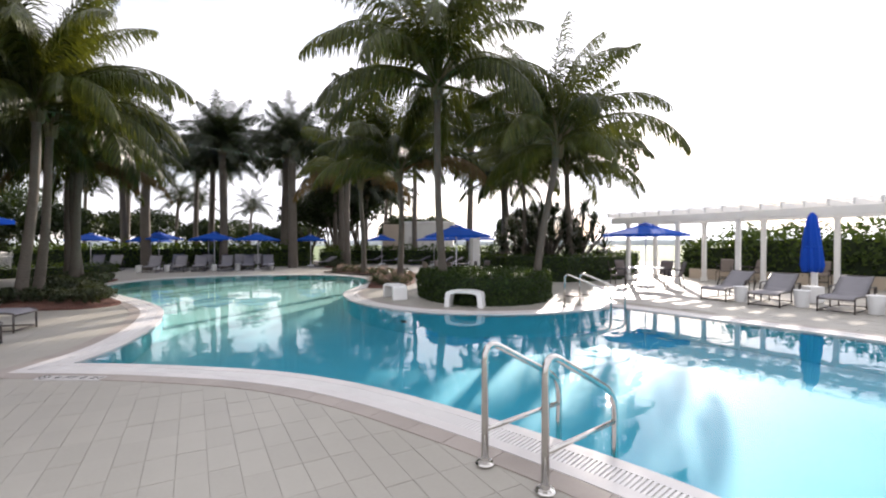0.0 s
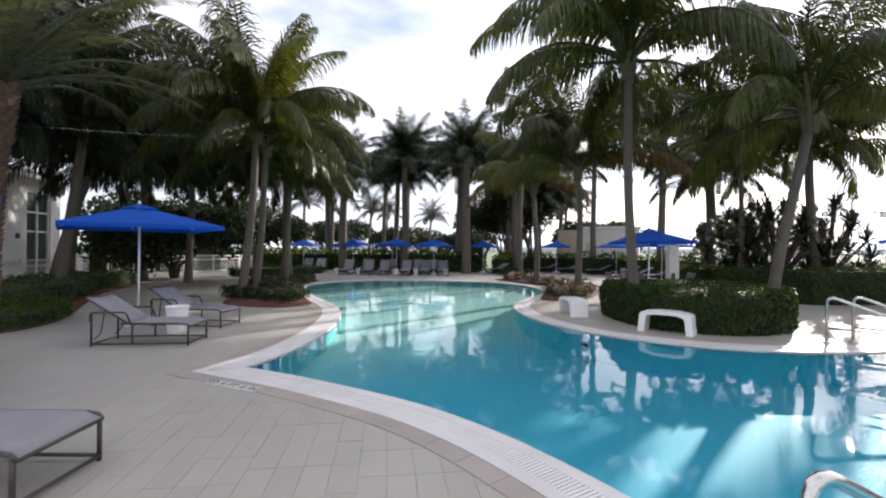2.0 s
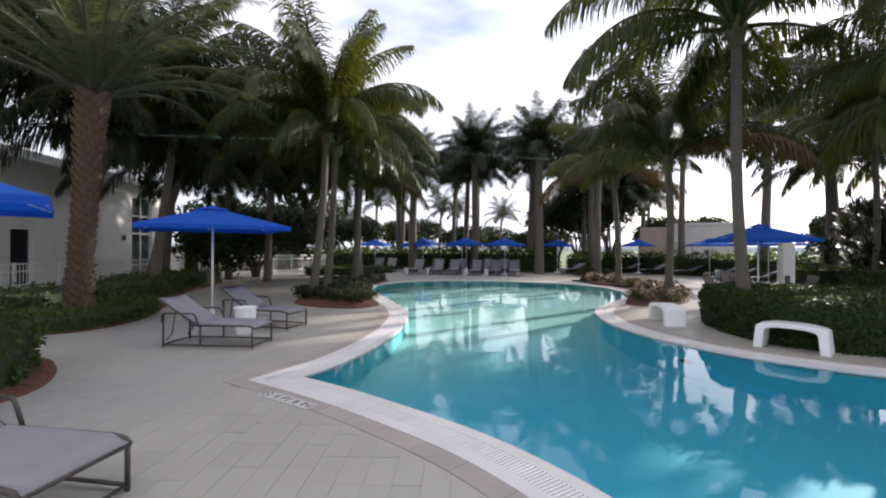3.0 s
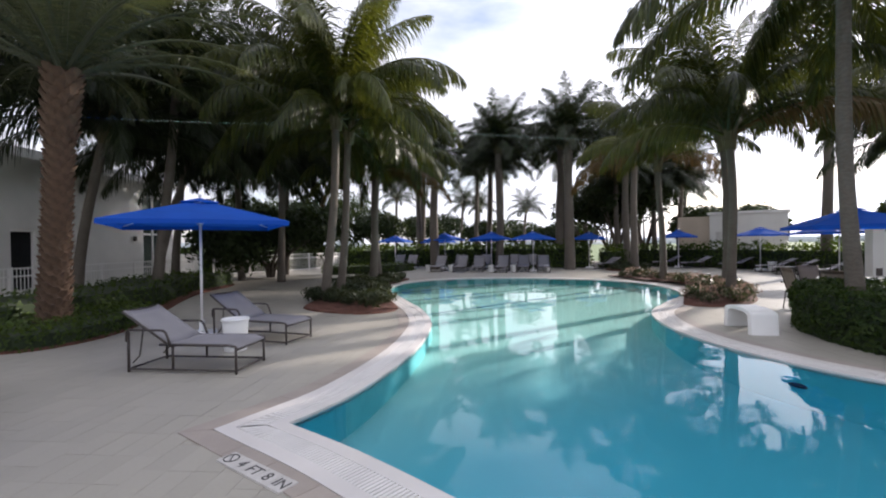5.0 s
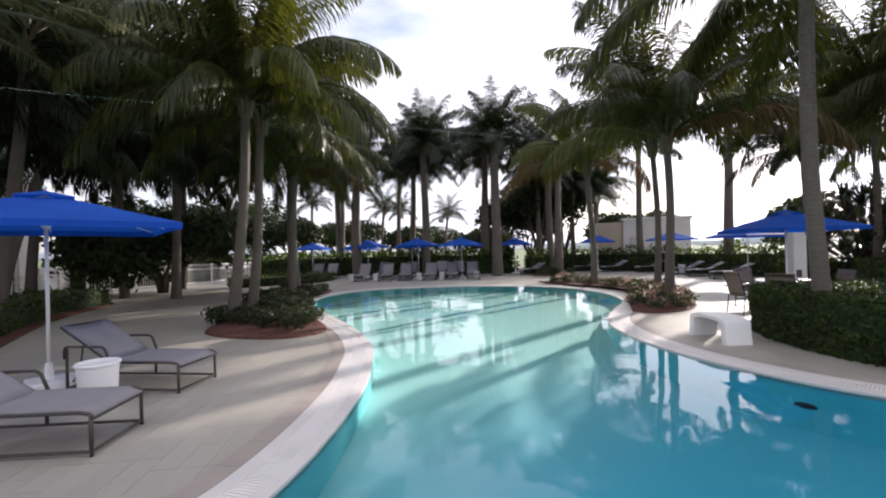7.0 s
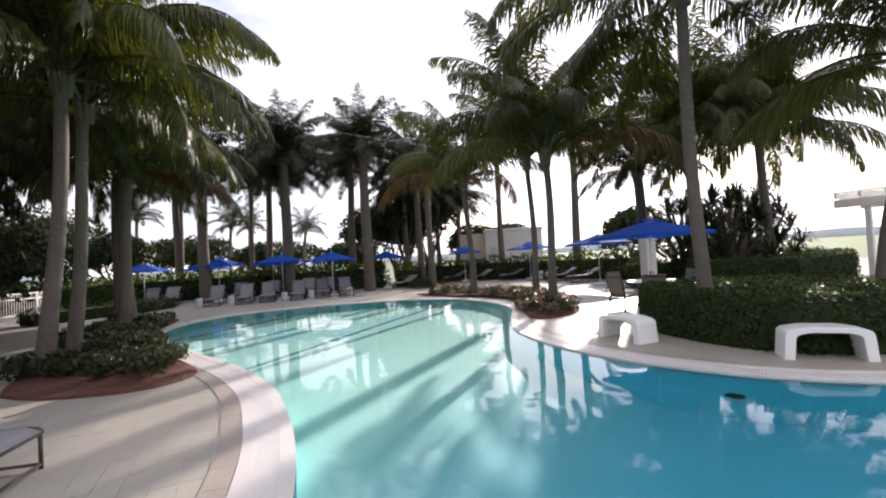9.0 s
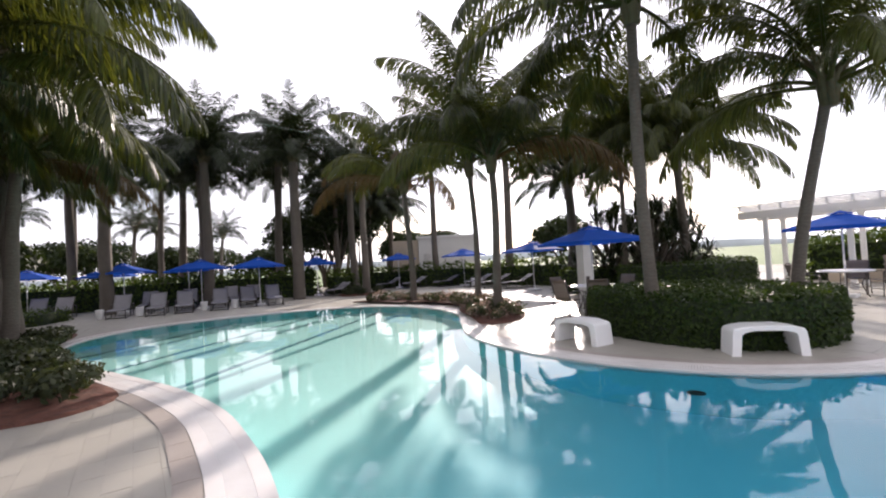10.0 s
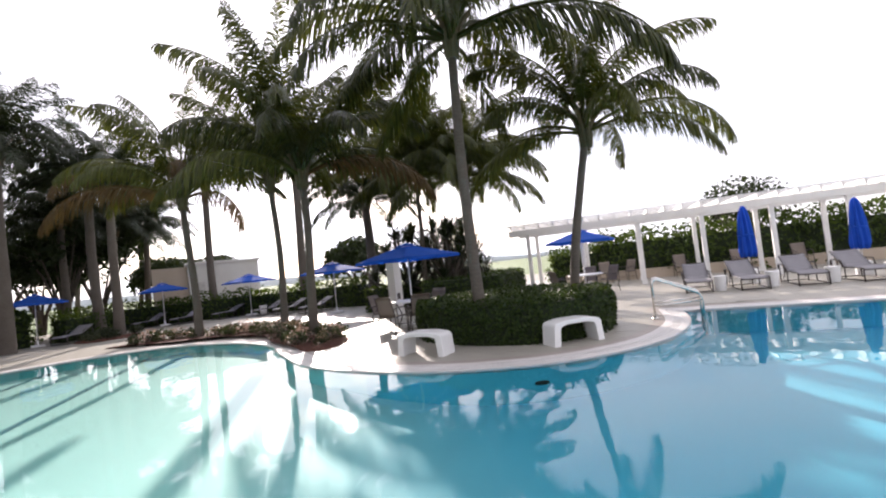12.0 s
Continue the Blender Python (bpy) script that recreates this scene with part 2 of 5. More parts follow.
M_SHRUB = leafy("shrub_leaf", (0.016, 0.027, 0.012), (0.062, 0.072, 0.034), 0.26, 0.5, 0.3, (1.5, 1.45, 0.8))
M_TREE = leafy("tree_leaf", (0.012, 0.022, 0.009), (0.032, 0.048, 0.014), 0.2)
# pale pinkish leaves, with sunlit glints put into the colour as well
M_PALE_SUNLIT = leafy("pale_sunlit_leaf", (0.17, 0.115, 0.095), (0.46, 0.36, 0.31), 0.3, 0.5, 0.3, (1.15, 1.0, 0.85))
M_WHITE = surface("white_paint", (0.78, 0.77, 0.75), 0.5, vary=0.06, scale=2, fine=40, bump=0.05)
M_MARKER = surface("marker_tile", (0.50, 0.48, 0.46), 0.5, vary=0.15, scale=9)
M_PLASTIC = surface("white_moulded", (0.80, 0.80, 0.79), 0.4, vary=0.05, scale=3, bump=0.05)
M_STUCCO = surface("white_stucco", (0.66, 0.65, 0.62), 0.85, vary=0.10, scale=0.8, fine=60, bump=0.35, depth=0.006)
M_TAN = surface("tan_stucco", (0.50, 0.42, 0.33), 0.85, vary=0.12, scale=0.8, fine=60, bump=0.35)
M_STEEL = surface("steel", (0.62, 0.60, 0.57), 0.18, metal=1.0, vary=0.08, scale=8, bump=0.02)
M_BRONZE = surface("bronze_frame", (0.060, 0.050, 0.045), 0.4, metal=0.3, vary=0.25, scale=8, bump=0.03)
M_POLE = surface("pole_white", (0.72, 0.71, 0.70), 0.35, vary=0.05, bump=0.02)
M_BLUE = cloth("blue_canvas", (0.008, 0.100, 0.56), 0.42)
M_SLING = cloth("grey_sling", (0.27, 0.26, 0.275), 0.15)
M_SLING_TAN = cloth("tan_sling", (0.25, 0.21, 0.18), 0.2)
M_DARK = surface("dark_glazing_and_backing", (0.02, 0.022, 0.025), 0.12, vary=0.1, bump=0)
# distance haze is put into the pale blue-grey of the hills
M_HAZE = surface("hazed_far_hills", (0.52, 0.56, 0.58), 1.0, vary=0.10, scale=0.02, fine=0.2, bump=0, space="World")
M_INK = surface("black_ink", (0.02, 0.02, 0.02), 0.6, bump=0)
M_GLASS_GREEN = surface("window_glass", (0.05, 0.07, 0.065), 0.06, vary=0.1, bump=0)


# ---------------------------------------------------------------- mesh tools
class Mesh:
    """Collects corners and faces for one mesh."""

    def __init__(self):
        self.v, self.f = [], []

    def add(self, verts, faces):
        k = len(self.v)
        self.v.extend(tuple(p) for p in verts)
        self.f.extend(tuple(i + k for i in face) for face in faces)
        return self

    def bm(self, b):
        b.verts.index_update()
        self.add([v.co[:] for v in b.verts], [[v.index for v in face.verts] for face in b.faces])
        b.free()
        return self

    def box(self, c, size, bevel=0.0, m=None):
        b = bmesh.new()
        bmesh.ops.create_cube(b, size=1.0)
        bmesh.ops.scale(b, vec=size, verts=b.verts)
        if bevel:
            bmesh.ops.bevel(b, geom=b.edges[:], offset=bevel, segments=2, affect="EDGES", profile=0.6)
        bmesh.ops.transform(b, matrix=(m or Matrix()) @ Matrix.Translation(c) if m else Matrix.Translation(c), verts=b.verts)
        return self.bm(b)

    def tube(self, pts, r, n=8, ends=True):
        pts = [Vector(p) for p in pts]
        rs = r if isinstance(r, (list, tuple)) else [r] * len(pts)
        side, verts, faces = None, [], []
        for i, p in enumerate(pts):
            d = (pts[min(i + 1, len(pts) - 1)] - pts[max(i - 1, 0)]).normalized()
            if side is None:
                side = d.orthogonal().normalized()
            side = (side - d * side.dot(d)).normalized()
            up = d.cross(side)
            verts += [p + rs[i] * (math.cos(a) * side + math.sin(a) * up) for a in (2 * math.pi * k / n for k in range(n))]
        for i in range(len(pts) - 1):
            faces += [(i * n + k, i * n + (k + 1) % n, (i + 1) * n + (k + 1) % n, (i + 1) * n + k) for k in range(n)]
        if ends:
            faces += [tuple(range(n - 1, -1, -1)), tuple(range((len(pts) - 1) * n, len(pts) * n))]
        return self.add(verts, faces)

    def lathe(self, prof, n=20, c=(0, 0, 0)):
        verts = [(c[0] + r * math.cos(2 * math.pi * k / n), c[1] + r * math.sin(2 * math.pi * k / n), c[2] + z) for r, z in prof for k in range(n)]
        faces = [(i * n + k, i * n + (k + 1) % n, (i + 1) * n + (k + 1) % n, (i + 1) * n + k) for i in range(len(prof) - 1) for k in range(n)]
        faces += [tuple(range(n - 1, -1, -1)), tuple(range((len(prof) - 1) * n, len(prof) * n))]
        return self.add(verts, faces)

    def prism(self, poly, z0, z1):
        """A flat outline raised from z0 to z1."""
        n = len(poly)
        return self.add([(x, y, z0) for x, y in poly] + [(x, y, z1) for x, y in poly],
                        [tuple(range(n - 1, -1, -1)), tuple(range(n, 2 * n))] + [(i, (i + 1) % n, n + (i + 1) % n, n + i) for i in range(n)])

    def data(self, name, material, smooth=False):
        d = bpy.data.meshes.new(name)
        d.from_pydata(self.v, [], self.f)
        d.materials.append(material)
        if smooth:
            d.shade_smooth()
        return d


def part(name, mesh, material, parent=None, label="", smooth=False):
    """One mesh object, under its thing where there is one."""
    ob = new(name, mesh if isinstance(mesh, bpy.types.Mesh) else mesh.data(name, material, smooth))
    ob.parent = parent
    return tagged(ob, label) if label else ob


def thing(name, label, category, group="", kind=""):
    return tagged(new(name), label, category, group, kind)


def turn_z(deg):
    return Matrix.Rotation(radians(deg), 4, "Z")


def at(x, y, z=0.0, deg=0.0, s=1.0):
    return Matrix.Translation((x, y, z)) @ turn_z(deg) @ Matrix.Scale(s, 4)


def smooth_line(pts, closed=False, step=6):
    """A curve through the points."""
    n, out = len(pts), []
    for i in range(n if closed else n - 1):
        p = [Vector(pts[(i + k) % n if closed else min(max(i + k, 0), n - 1)]) for k in (-1, 0, 1, 2)]
        for s in range(step):
            t = s / step
            out.append(0.5 * (2 * p[1] + (p[2] - p[0]) * t + (2 * p[0] - 5 * p[1] + 4 * p[2] - p[3]) * t * t + (3 * p[1] - p[0] - 3 * p[2] + p[3]) * t ** 3))
    if not closed:
        out.append(Vector(pts[-1]))
    return out


def outward(poly, d):
    """The closed outline poly (anticlockwise) moved out by d."""
    n, out = len(poly), []
    for i in range(n):
        a, b, c = poly[i - 1], poly[i], poly[(i + 1) % n]
        e1, e2 = (b - a).normalized(), (c - b).normalized()
        n1, n2 = Vector((e1.y, -e1.x)), Vector((e2.y, -e2.x))
        mid = (n1 + n2).normalized()
        out.append(b + mid * d / max(0.45, mid.dot(n1)))
    return out


def inside(x, y, poly):
    hit, j = False, len(poly) - 1
    for i in range(len(poly)):
        xi, yi, xj, yj = poly[i][0], poly[i][1], poly[j][0], poly[j][1]
        if (yi > y) != (yj > y) and x < (xj - xi) * (y - yi) / (yj - yi) + xi:
            hit = not hit
        j = i
    return hit


# ---------------------------------------------------------------- pool and deck
# near edge from the acute corner, unseen end, straight edge, peninsula, far lobe, left shore
NEAR = [(-4.93, 5.86), (-4.0, 5.81), (-2.8, 5.64), (-1.99, 5.45), (-1.22, 5.13), (-0.5, 4.70), (0.09, 4.26), (0.56, 3.88), (0.97, 3.52), (1.31, 3.2),
        (1.65, 2.83), (2.3, 2.0), (3.2, 1.1), (4.6, 0.4), (6.4, 0.2), (8.2, 0.8), (9.4, 2.1), (9.6, 3.6)]
RIGHT = [(9.6, 3.6), (7.2, 7.08), (4.32, 11.2)]
SHORE = [(4.32, 11.2), (3.66, 10.74), (3.0, 10.37), (2.14, 10.07), (1.2, 9.94), (0.3, 10.06), (-0.5, 10.33), (-1.2, 10.78), (-2.0, 11.55), (-2.75, 12.75),
         (-3.25, 14.4), (-3.2, 16.3), (-3.05, 18.4), (-3.7, 20.6), (-5.2, 22.4), (-7.4, 23.0), (-9.8, 22.5), (-11.8, 21.5), (-13.0, 20.2), (-13.35, 18.7),
         (-13.0, 17.0), (-11.9, 15.35), (-9.9, 13.6), (-8.1, 12.1), (-6.88, 10.8), (-6.12, 9.6), (-5.64, 8.65), (-5.21, 7.5), (-4.98, 6.6), (-4.93, 5.86)]
POOL = smooth_line(NEAR)[:-1] + [Vector(p) for p in RIGHT[:-1]] + smooth_line(SHORE)[:-1]
DECK = [(-45, -12), (28, -12), (28, 26), (20, 40), (-6, 44), (-20, 44), (-34, 34)]


def ring(name, d0, d1, z, material, parent=None, low=-0.12):
    a, b, n = outward(POOL, d0), outward(POOL, d1), len(POOL)
    m = Mesh()
    m.add([(*p, z) for p in a] + [(*p, z) for p in b] + [(*p, low) for p in a] + [(*p, low) for p in b],
          [q for i in range(n) for q in ((i, n + i, n + (i + 1) % n, (i + 1) % n), (i, (i + 1) % n, 2 * n + (i + 1) % n, 2 * n + i),
                                         (n + i, 3 * n + i, 3 * n + (i + 1) % n, n + (i + 1) % n))])
    return part(name, m, material, parent)


def basin_depth(x, y):
    # the pale shelf lies beyond the line from the left shore to the peninsula
    s = (x + 4.4) * -0.93 + (y - 11.2) * 0.37
    k = min(1, max(0, (s + 3.2) / 4.2))
    return POOL_DEEP + (POOL_SHALLOW - POOL_DEEP) * k * k * (3 - 2 * k)


def build_pool():
    basin = tagged(new("swimming_pool"), "free-form swimming pool with turquoise water-tinted plaster and white coping", "pool", kind="structure")
    m = Mesh()
    xs, ys = [-14 + 0.5 * i for i in range(50)], [-0.5 + 0.5 * i for i in range(50)]
    m.add([(x, y, basin_depth(x, y)) for y in ys for x in xs],
          [(j * 50 + i, j * 50 + i + 1, j * 50 + 51 + i, j * 50 + 50 + i) for j in range(49) for i in range(49)])
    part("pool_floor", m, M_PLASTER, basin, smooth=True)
    n = len(POOL)
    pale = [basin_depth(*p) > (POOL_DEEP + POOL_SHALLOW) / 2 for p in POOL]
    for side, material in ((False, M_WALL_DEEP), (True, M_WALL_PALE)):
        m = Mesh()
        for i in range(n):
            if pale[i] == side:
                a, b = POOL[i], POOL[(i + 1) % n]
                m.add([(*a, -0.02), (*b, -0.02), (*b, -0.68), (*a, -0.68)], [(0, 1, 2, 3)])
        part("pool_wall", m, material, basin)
    for a, b in (((-8.6, 12.4), (-5.6, 22.7)), ((-10.9, 14.2), (-8.0, 23.0)), ((-12.6, 16.6), (-11.0, 21.9))):
        d = (Vector(b) - Vector(a)).normalized()
        s = Vector((-d.y, d.x)) * 0.07
        z = POOL_SHALLOW + 0.012
        part("tile_line", Mesh().prism([Vector(a) - s, Vector(b) - s, Vector(b) + s, Vector(a) + s], z - 0.02, z), M_TILE_LINE, basin, "dark tile line on the pool floor")
    lamp = part("inlet_grille", Mesh().lathe([(0.02, 0.0), (0.14, 0.0), (0.15, 0.02), (0.12, 0.05), (0.02, 0.06)], 22), M_INK, basin, "dark inlet grille set in the pool wall")
    lamp.matrix_basis = Matrix.Translation((-0.93, 10.60, -0.27)) @ Vector((-0.53, -0.85, 0)).to_track_quat("Z", "Y").to_matrix().to_4x4() @ Matrix.Diagonal((0.8, 0.25, 0.6, 1.0))
    ring("coping_lip", 0.0, 0.13, 0.010, M_COPING, basin, -0.06)
    ring("gutter_groove", 0.13, 0.33, -0.004, M_GROOVE, basin)
    ring("coping_band", 0.33, 0.46, 0.010, M_COPING, basin)
    # slats of the overflow grate
    path, m = [], Mesh()
    a, b = outward(POOL, 0.132), outward(POOL, 0.328)
    slat, count = None, 0
    carry = 0.0
    for i in range(n):
        p, q, p2, q2 = a[i], b[i], a[(i + 1) % n], b[(i + 1) % n]
        length = (p2 - p).length
        while carry < length:
            k = carry / length
            u, w = p.lerp(p2, k), q.lerp(q2, k)
            path.append((u, w))
            carry += 0.036
        carry -= length
    for u, w in path:
        d = (w - u)
        if d.length > 0.3:
            continue
        near = u.y < 6.0 and -1.9 < u.x < 2.2 and count < 300 or (u.x < -4.9 and 7.4 < u.y < 11.0 and count < 300)
        c, ang = (u + w) / 2, math.degrees(math.atan2(d.y, d.x))
        if near:
            if slat is None:
                slat = Mesh().box((0, 0, 0), (0.204, 0.022, 0.022), 0.003).data("grate_slat", M_GRATE)
            s = new("grate_slat", slat)
            s.parent, s.matrix_basis = basin, at(c.x, c.y, -0.002, ang)
            count += 1
        else:
            t = turn_z(ang)
            k = [t @ Vector(v) for v in ((-0.102, -0.011, 0), (0.102, -0.011, 0), (0.102, 0.011, 0), (-0.102, 0.011, 0))]
            m.add([(c.x + v.x, c.y + v.y, z) for z in (0.008, -0.014) for v in k], [(0, 1, 2, 3), (0, 4, 5, 1), (2, 6, 7, 3), (1, 5, 6, 2), (3, 7, 4, 0)])
    tagged(part("grate_slats", m, M_GRATE, basin), kind="stuff")
    w = Mesh().add([(*p, WATER) for p in POOL], [tuple(range(n))])
    part("pool_water_surface", w, M_WATER, basin, "clear blue pool water").visible_shadow = False
    return basin


build_pool()

ground = tagged(part("ground", Mesh().add([(-2500, -2500, -0.8), (2500, -2500, -0.8), (2500, 2500, -0.8), (-2500, 2500, -0.8)], [(0, 1, 2, 3)]), M_GRASS),
                "green lawn around the raised pool terrace", "ground", kind="structure")


def build_deck():
    """The slab with the pool cut out of it; the pavers lie on it."""
    b = bmesh.new()
    rim = outward(POOL, 0.40)
    loops = []
    for poly in (DECK, rim):
        vs = [b.verts.new((p[0], p[1], -0.005)) for p in poly]
        loops += [b.edges.new((vs[i], vs[(i + 1) % len(vs)])) for i in range(len(vs))]
    bmesh.ops.triangle_fill(b, edges=loops, use_beauty=True, normal=(0, 0, 1))
    for face in [f for f in b.faces if inside(f.calc_center_median().x, f.calc_center_median().y, rim)]:
        b.faces.remove(face)
    m = Mesh().bm(b)
    n = len(DECK)
    m.add([(*p, -0.005) for p in DECK] + [(*p, -0.9) for p in DECK], [(i, n + i, n + (i + 1) % n, (i + 1) % n) for i in range(n)])
    return tagged(part("floor", m, M_JOINT), "beige concrete paver pool deck", "deck", kind="structure")


deck = build_deck()

# ---------------------------------------------------------------- distance
def build_hills():
    rng = random.Random(4)
    m, n = Mesh(), 90
    top = []
    for i in range(n + 1):
        a = radians(-70 + 140 * i / n)
        r = 900 + 60 * math.sin(i * 0.7)
        top.append((r * math.sin(a), r * math.cos(a), 9 + 7 * noise.noise((i * 0.21, 0, 0)) + rng.random() * 1.5))
    m.add([(x, y, -0.9) for x, y, z in top] + top + [(x * 1.2, y * 1.2, z * 0.4) for x, y, z in top],
          [q for i in range(n) for q in ((i, i + 1, n + 2 + i, n + 1 + i), (n + 1 + i, n + 2 + i, 2 * n + 3 + i, 2 * n + 2 + i))])
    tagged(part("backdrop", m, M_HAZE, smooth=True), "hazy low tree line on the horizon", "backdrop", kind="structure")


build_hills()


# ---------------------------------------------------------------- planting
def leaf_quads(m, spots, size, rng, droop=0.2):
    """Pointed leaves at (place, outward way)."""
    for p, w in spots:
        a = rng.uniform(0, 2 * math.pi)
        w = (Vector(w) + Vector((rng.gauss(0, 0.55), rng.gauss(0, 0.55), rng.gauss(0, 0.4)))).normalized()
        s = w.orthogonal().normalized()
        s = (s * math.cos(a) + w.cross(s) * math.sin(a))
        s = (s + w * 0.35 - Vector((0, 0, droop))).normalized()
        t = w.cross(s).normalized()
        k = size * rng.uniform(0.65, 1.25)
        p = Vector(p)
        m.add([p - s * k * 0.5, p + t * k * 0.28, p + s * k * 0.6, p - t * k * 0.28], [(0, 1, 2, 3)])


def hedge(name, label, outline, z0, height, leaf=0.09, density=260, seed=1, rough=0.06, wave=0.0):
    """A clipped hedge: an inner mass painted dark as shade, and a skin of leaves."""
    rng = random.Random(seed)
    root = thing(name, label, "hedge")
    poly = [Vector(p) for p in outline]
    area = sum(poly[i - 1].x * poly[i].y - poly[i].x * poly[i - 1].y for i in range(len(poly))) / 2
    if area < 0:
        poly.reverse()
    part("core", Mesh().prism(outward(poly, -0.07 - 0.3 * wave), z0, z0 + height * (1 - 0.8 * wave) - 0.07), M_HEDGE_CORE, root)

    def crest(x, y):
        return height * (1 + wave * (noise.noise((x * 0.7, y * 0.7, seed)) + 0.6 * noise.noise((x * 2.1, y * 2.1, seed))))

    spots = []
    for i in range(len(poly)):
        a, b = poly[i - 1], poly[i]
        e = b - a
        nrm = Vector((e.y, -e.x)).normalized()
        for _ in range(int(e.length * height * density)):
            k, z = rng.random(), rng.random()
            bulge = rough * 1.5 * noise.noise((a.x + e.x * k * 1.0, a.y + e.y * k, z * height * 2.0)) + rng.uniform(-rough, rough * 0.6)
            round_off = 0.12 * max(0, (z - 0.8) / 0.2) ** 2
            p = a + e * k + nrm * (bulge - round_off)
            spots.append(((p.x, p.y, z0 + z * crest(p.x, p.y)), (nrm.x, nrm.y, 0.25)))
    xs, ys = [p.x for p in poly], [p.y for p in poly]
    want = int(abs(area) * density)
    while want > 0:
        x, y = rng.uniform(min(xs), max(xs)), rng.uniform(min(ys), max(ys))
        want -= 1
        if inside(x, y, poly):
            spots.append(((x, y, z0 + crest(x, y) * (1 - wave * rng.random() * 0.5) + rough * noise.noise((x * 2, y * 2, 3)) + rng.uniform(-rough, rough)), (0, 0, 1)))
    m = Mesh()
    leaf_quads(m, spots, leaf, rng)
    part("foliage", m, M_HEDGE, root)
    return root


def band(line, width):
    """An outline of that width round a line."""
    pts = [Vector(p) for p in line]
    left, right = [], []
    for i, p in enumerate(pts):
        d = (pts[min(i + 1, len(pts) - 1)] - pts[max(i - 1, 0)]).normalized()
        s = Vector((-d.y, d.x)) * width / 2
        left.append(p + s)
        right.append(p - s)
    return right + left[::-1]


def shrub_mesh(r, h, count, leaf, seed):
    rng = random.Random(seed)
    m, spots = Mesh(), []
    lobes = [(Vector((rng.uniform(-0.5, 0.5) * r, rng.uniform(-0.5, 0.5) * r, h * rng.uniform(0.35, 0.7))), r * rng.uniform(0.4, 0.65)) for _ in range(5)]
    for _ in range(count):
        c, rad = rng.choice(lobes)
        d = Vector((rng.gauss(0, 1), rng.gauss(0, 1), rng.gauss(0, 1))).normalized()
        p = c + Vector((d.x, d.y, d.z * 0.75)) * rad * rng.uniform(0.7, 1.1)
        p.z = max(0.03, p.z)
        spots.append((p, d))
    leaf_quads(m, spots, leaf, rng)
    return m


def shrub_stems(r, h, seed):
    rng, m = random.Random(seed), Mesh()
    for k in range(6):
        a = k * 1.05 + rng.random()
        m.tube([(0, 0, 0), (math.cos(a) * r * 0.25, math.sin(a) * r * 0.25, h * 0.3), (math.cos(a) * r * 0.5, math.sin(a) * r * 0.5, h * 0.62)], [0.012, 0.009, 0.004], 5)
    return m


SHRUBS = {}


def shrub(kind, x, y, z, s, deg):
    label = {"green": "low leafy green shrub growing in red mulch", "pale": "low pale-leaved shrub growing in red mulch"}[kind]
    if kind not in SHRUBS:
        SHRUBS[kind] = [(shrub_stems(0.5, 0.5, k).data("stem", M_BARK), shrub_mesh(0.5, 0.5, 420 if kind == "green" else 260, 0.11, 7 * k + (kind == "pale")).data("foliage", M_SHRUB),
                         shrub_mesh(0.52, 0.52, 150, 0.085, 7 * k + 3).data("blossom", M_PALE_SUNLIT)) for k in range(3)]
    st, fo, bl = SHRUBS[kind][int(x * 7 + y * 13) % 3]
    root = thing("shrub", label, "shrub", "shrubs in the beds")
    part("stem", st, None, root)
    part("foliage", fo, None, root)
    if kind == "pale":
        part("blossom", bl, None, root, "pale leaves with sunlit glints in their colour")
    root.matrix_basis = at(x, y, z, deg, s)
    return root


def mulch_bed(name, label, outline, height=0.06):
    poly = smooth_line(outline, True, 5)
    m, n = Mesh(), len(poly)
    c = sum(poly, Vector((0, 0))) / n
    rings = [(1.0, -0.01), (0.985, height * 0.6), (0.9, height), (0.5, height * 1.6)]
    m.add([(c.x + (p.x - c.x) * s, c.y + (p.y - c.y) * s, z + (0.015 * noise.noise((p.x * 5, p.y * 5, s)) if s < 0.99 else 0)) for s, z in rings for p in poly],
          [(k * n + i, k * n + (i + 1) % n, (k + 1) * n + (i + 1) % n, (k + 1) * n + i) for k in range(3) for i in range(n)] + [tuple(range(3 * n, 4 * n))])
    root = tagged(part(name, m, M_MULCH), label, "planting bed", kind="structure")
    return root, poly


def plant_bed(poly, count, seed, kinds=("green",), lo=0.6, hi=1.1, margin=0.82, z=0.03, keep=None):
    rng = random.Random(seed)
    c = sum(poly, Vector((0, 0))) / len(poly)
    xs, ys = [p.x for p in poly], [p.y for p in poly]
    shrunk = [c + (p - c) * margin for p in poly]
    k, tries, placed = 0, 0, []
    while k < count and tries < 4000:
        tries += 1
        x, y = rng.uniform(min(xs), max(xs)), rng.uniform(min(ys), max(ys))
        if inside(x, y, shrunk) and all((x - a) ** 2 + (y - b) ** 2 > 0.16 for a, b in placed) and (keep is None or keep(x, y)):
            placed.append((x, y))
            shrub(rng.choice(kinds), x, y, z, rng.uniform(lo, hi), rng.uniform(0, 360))
            k += 1


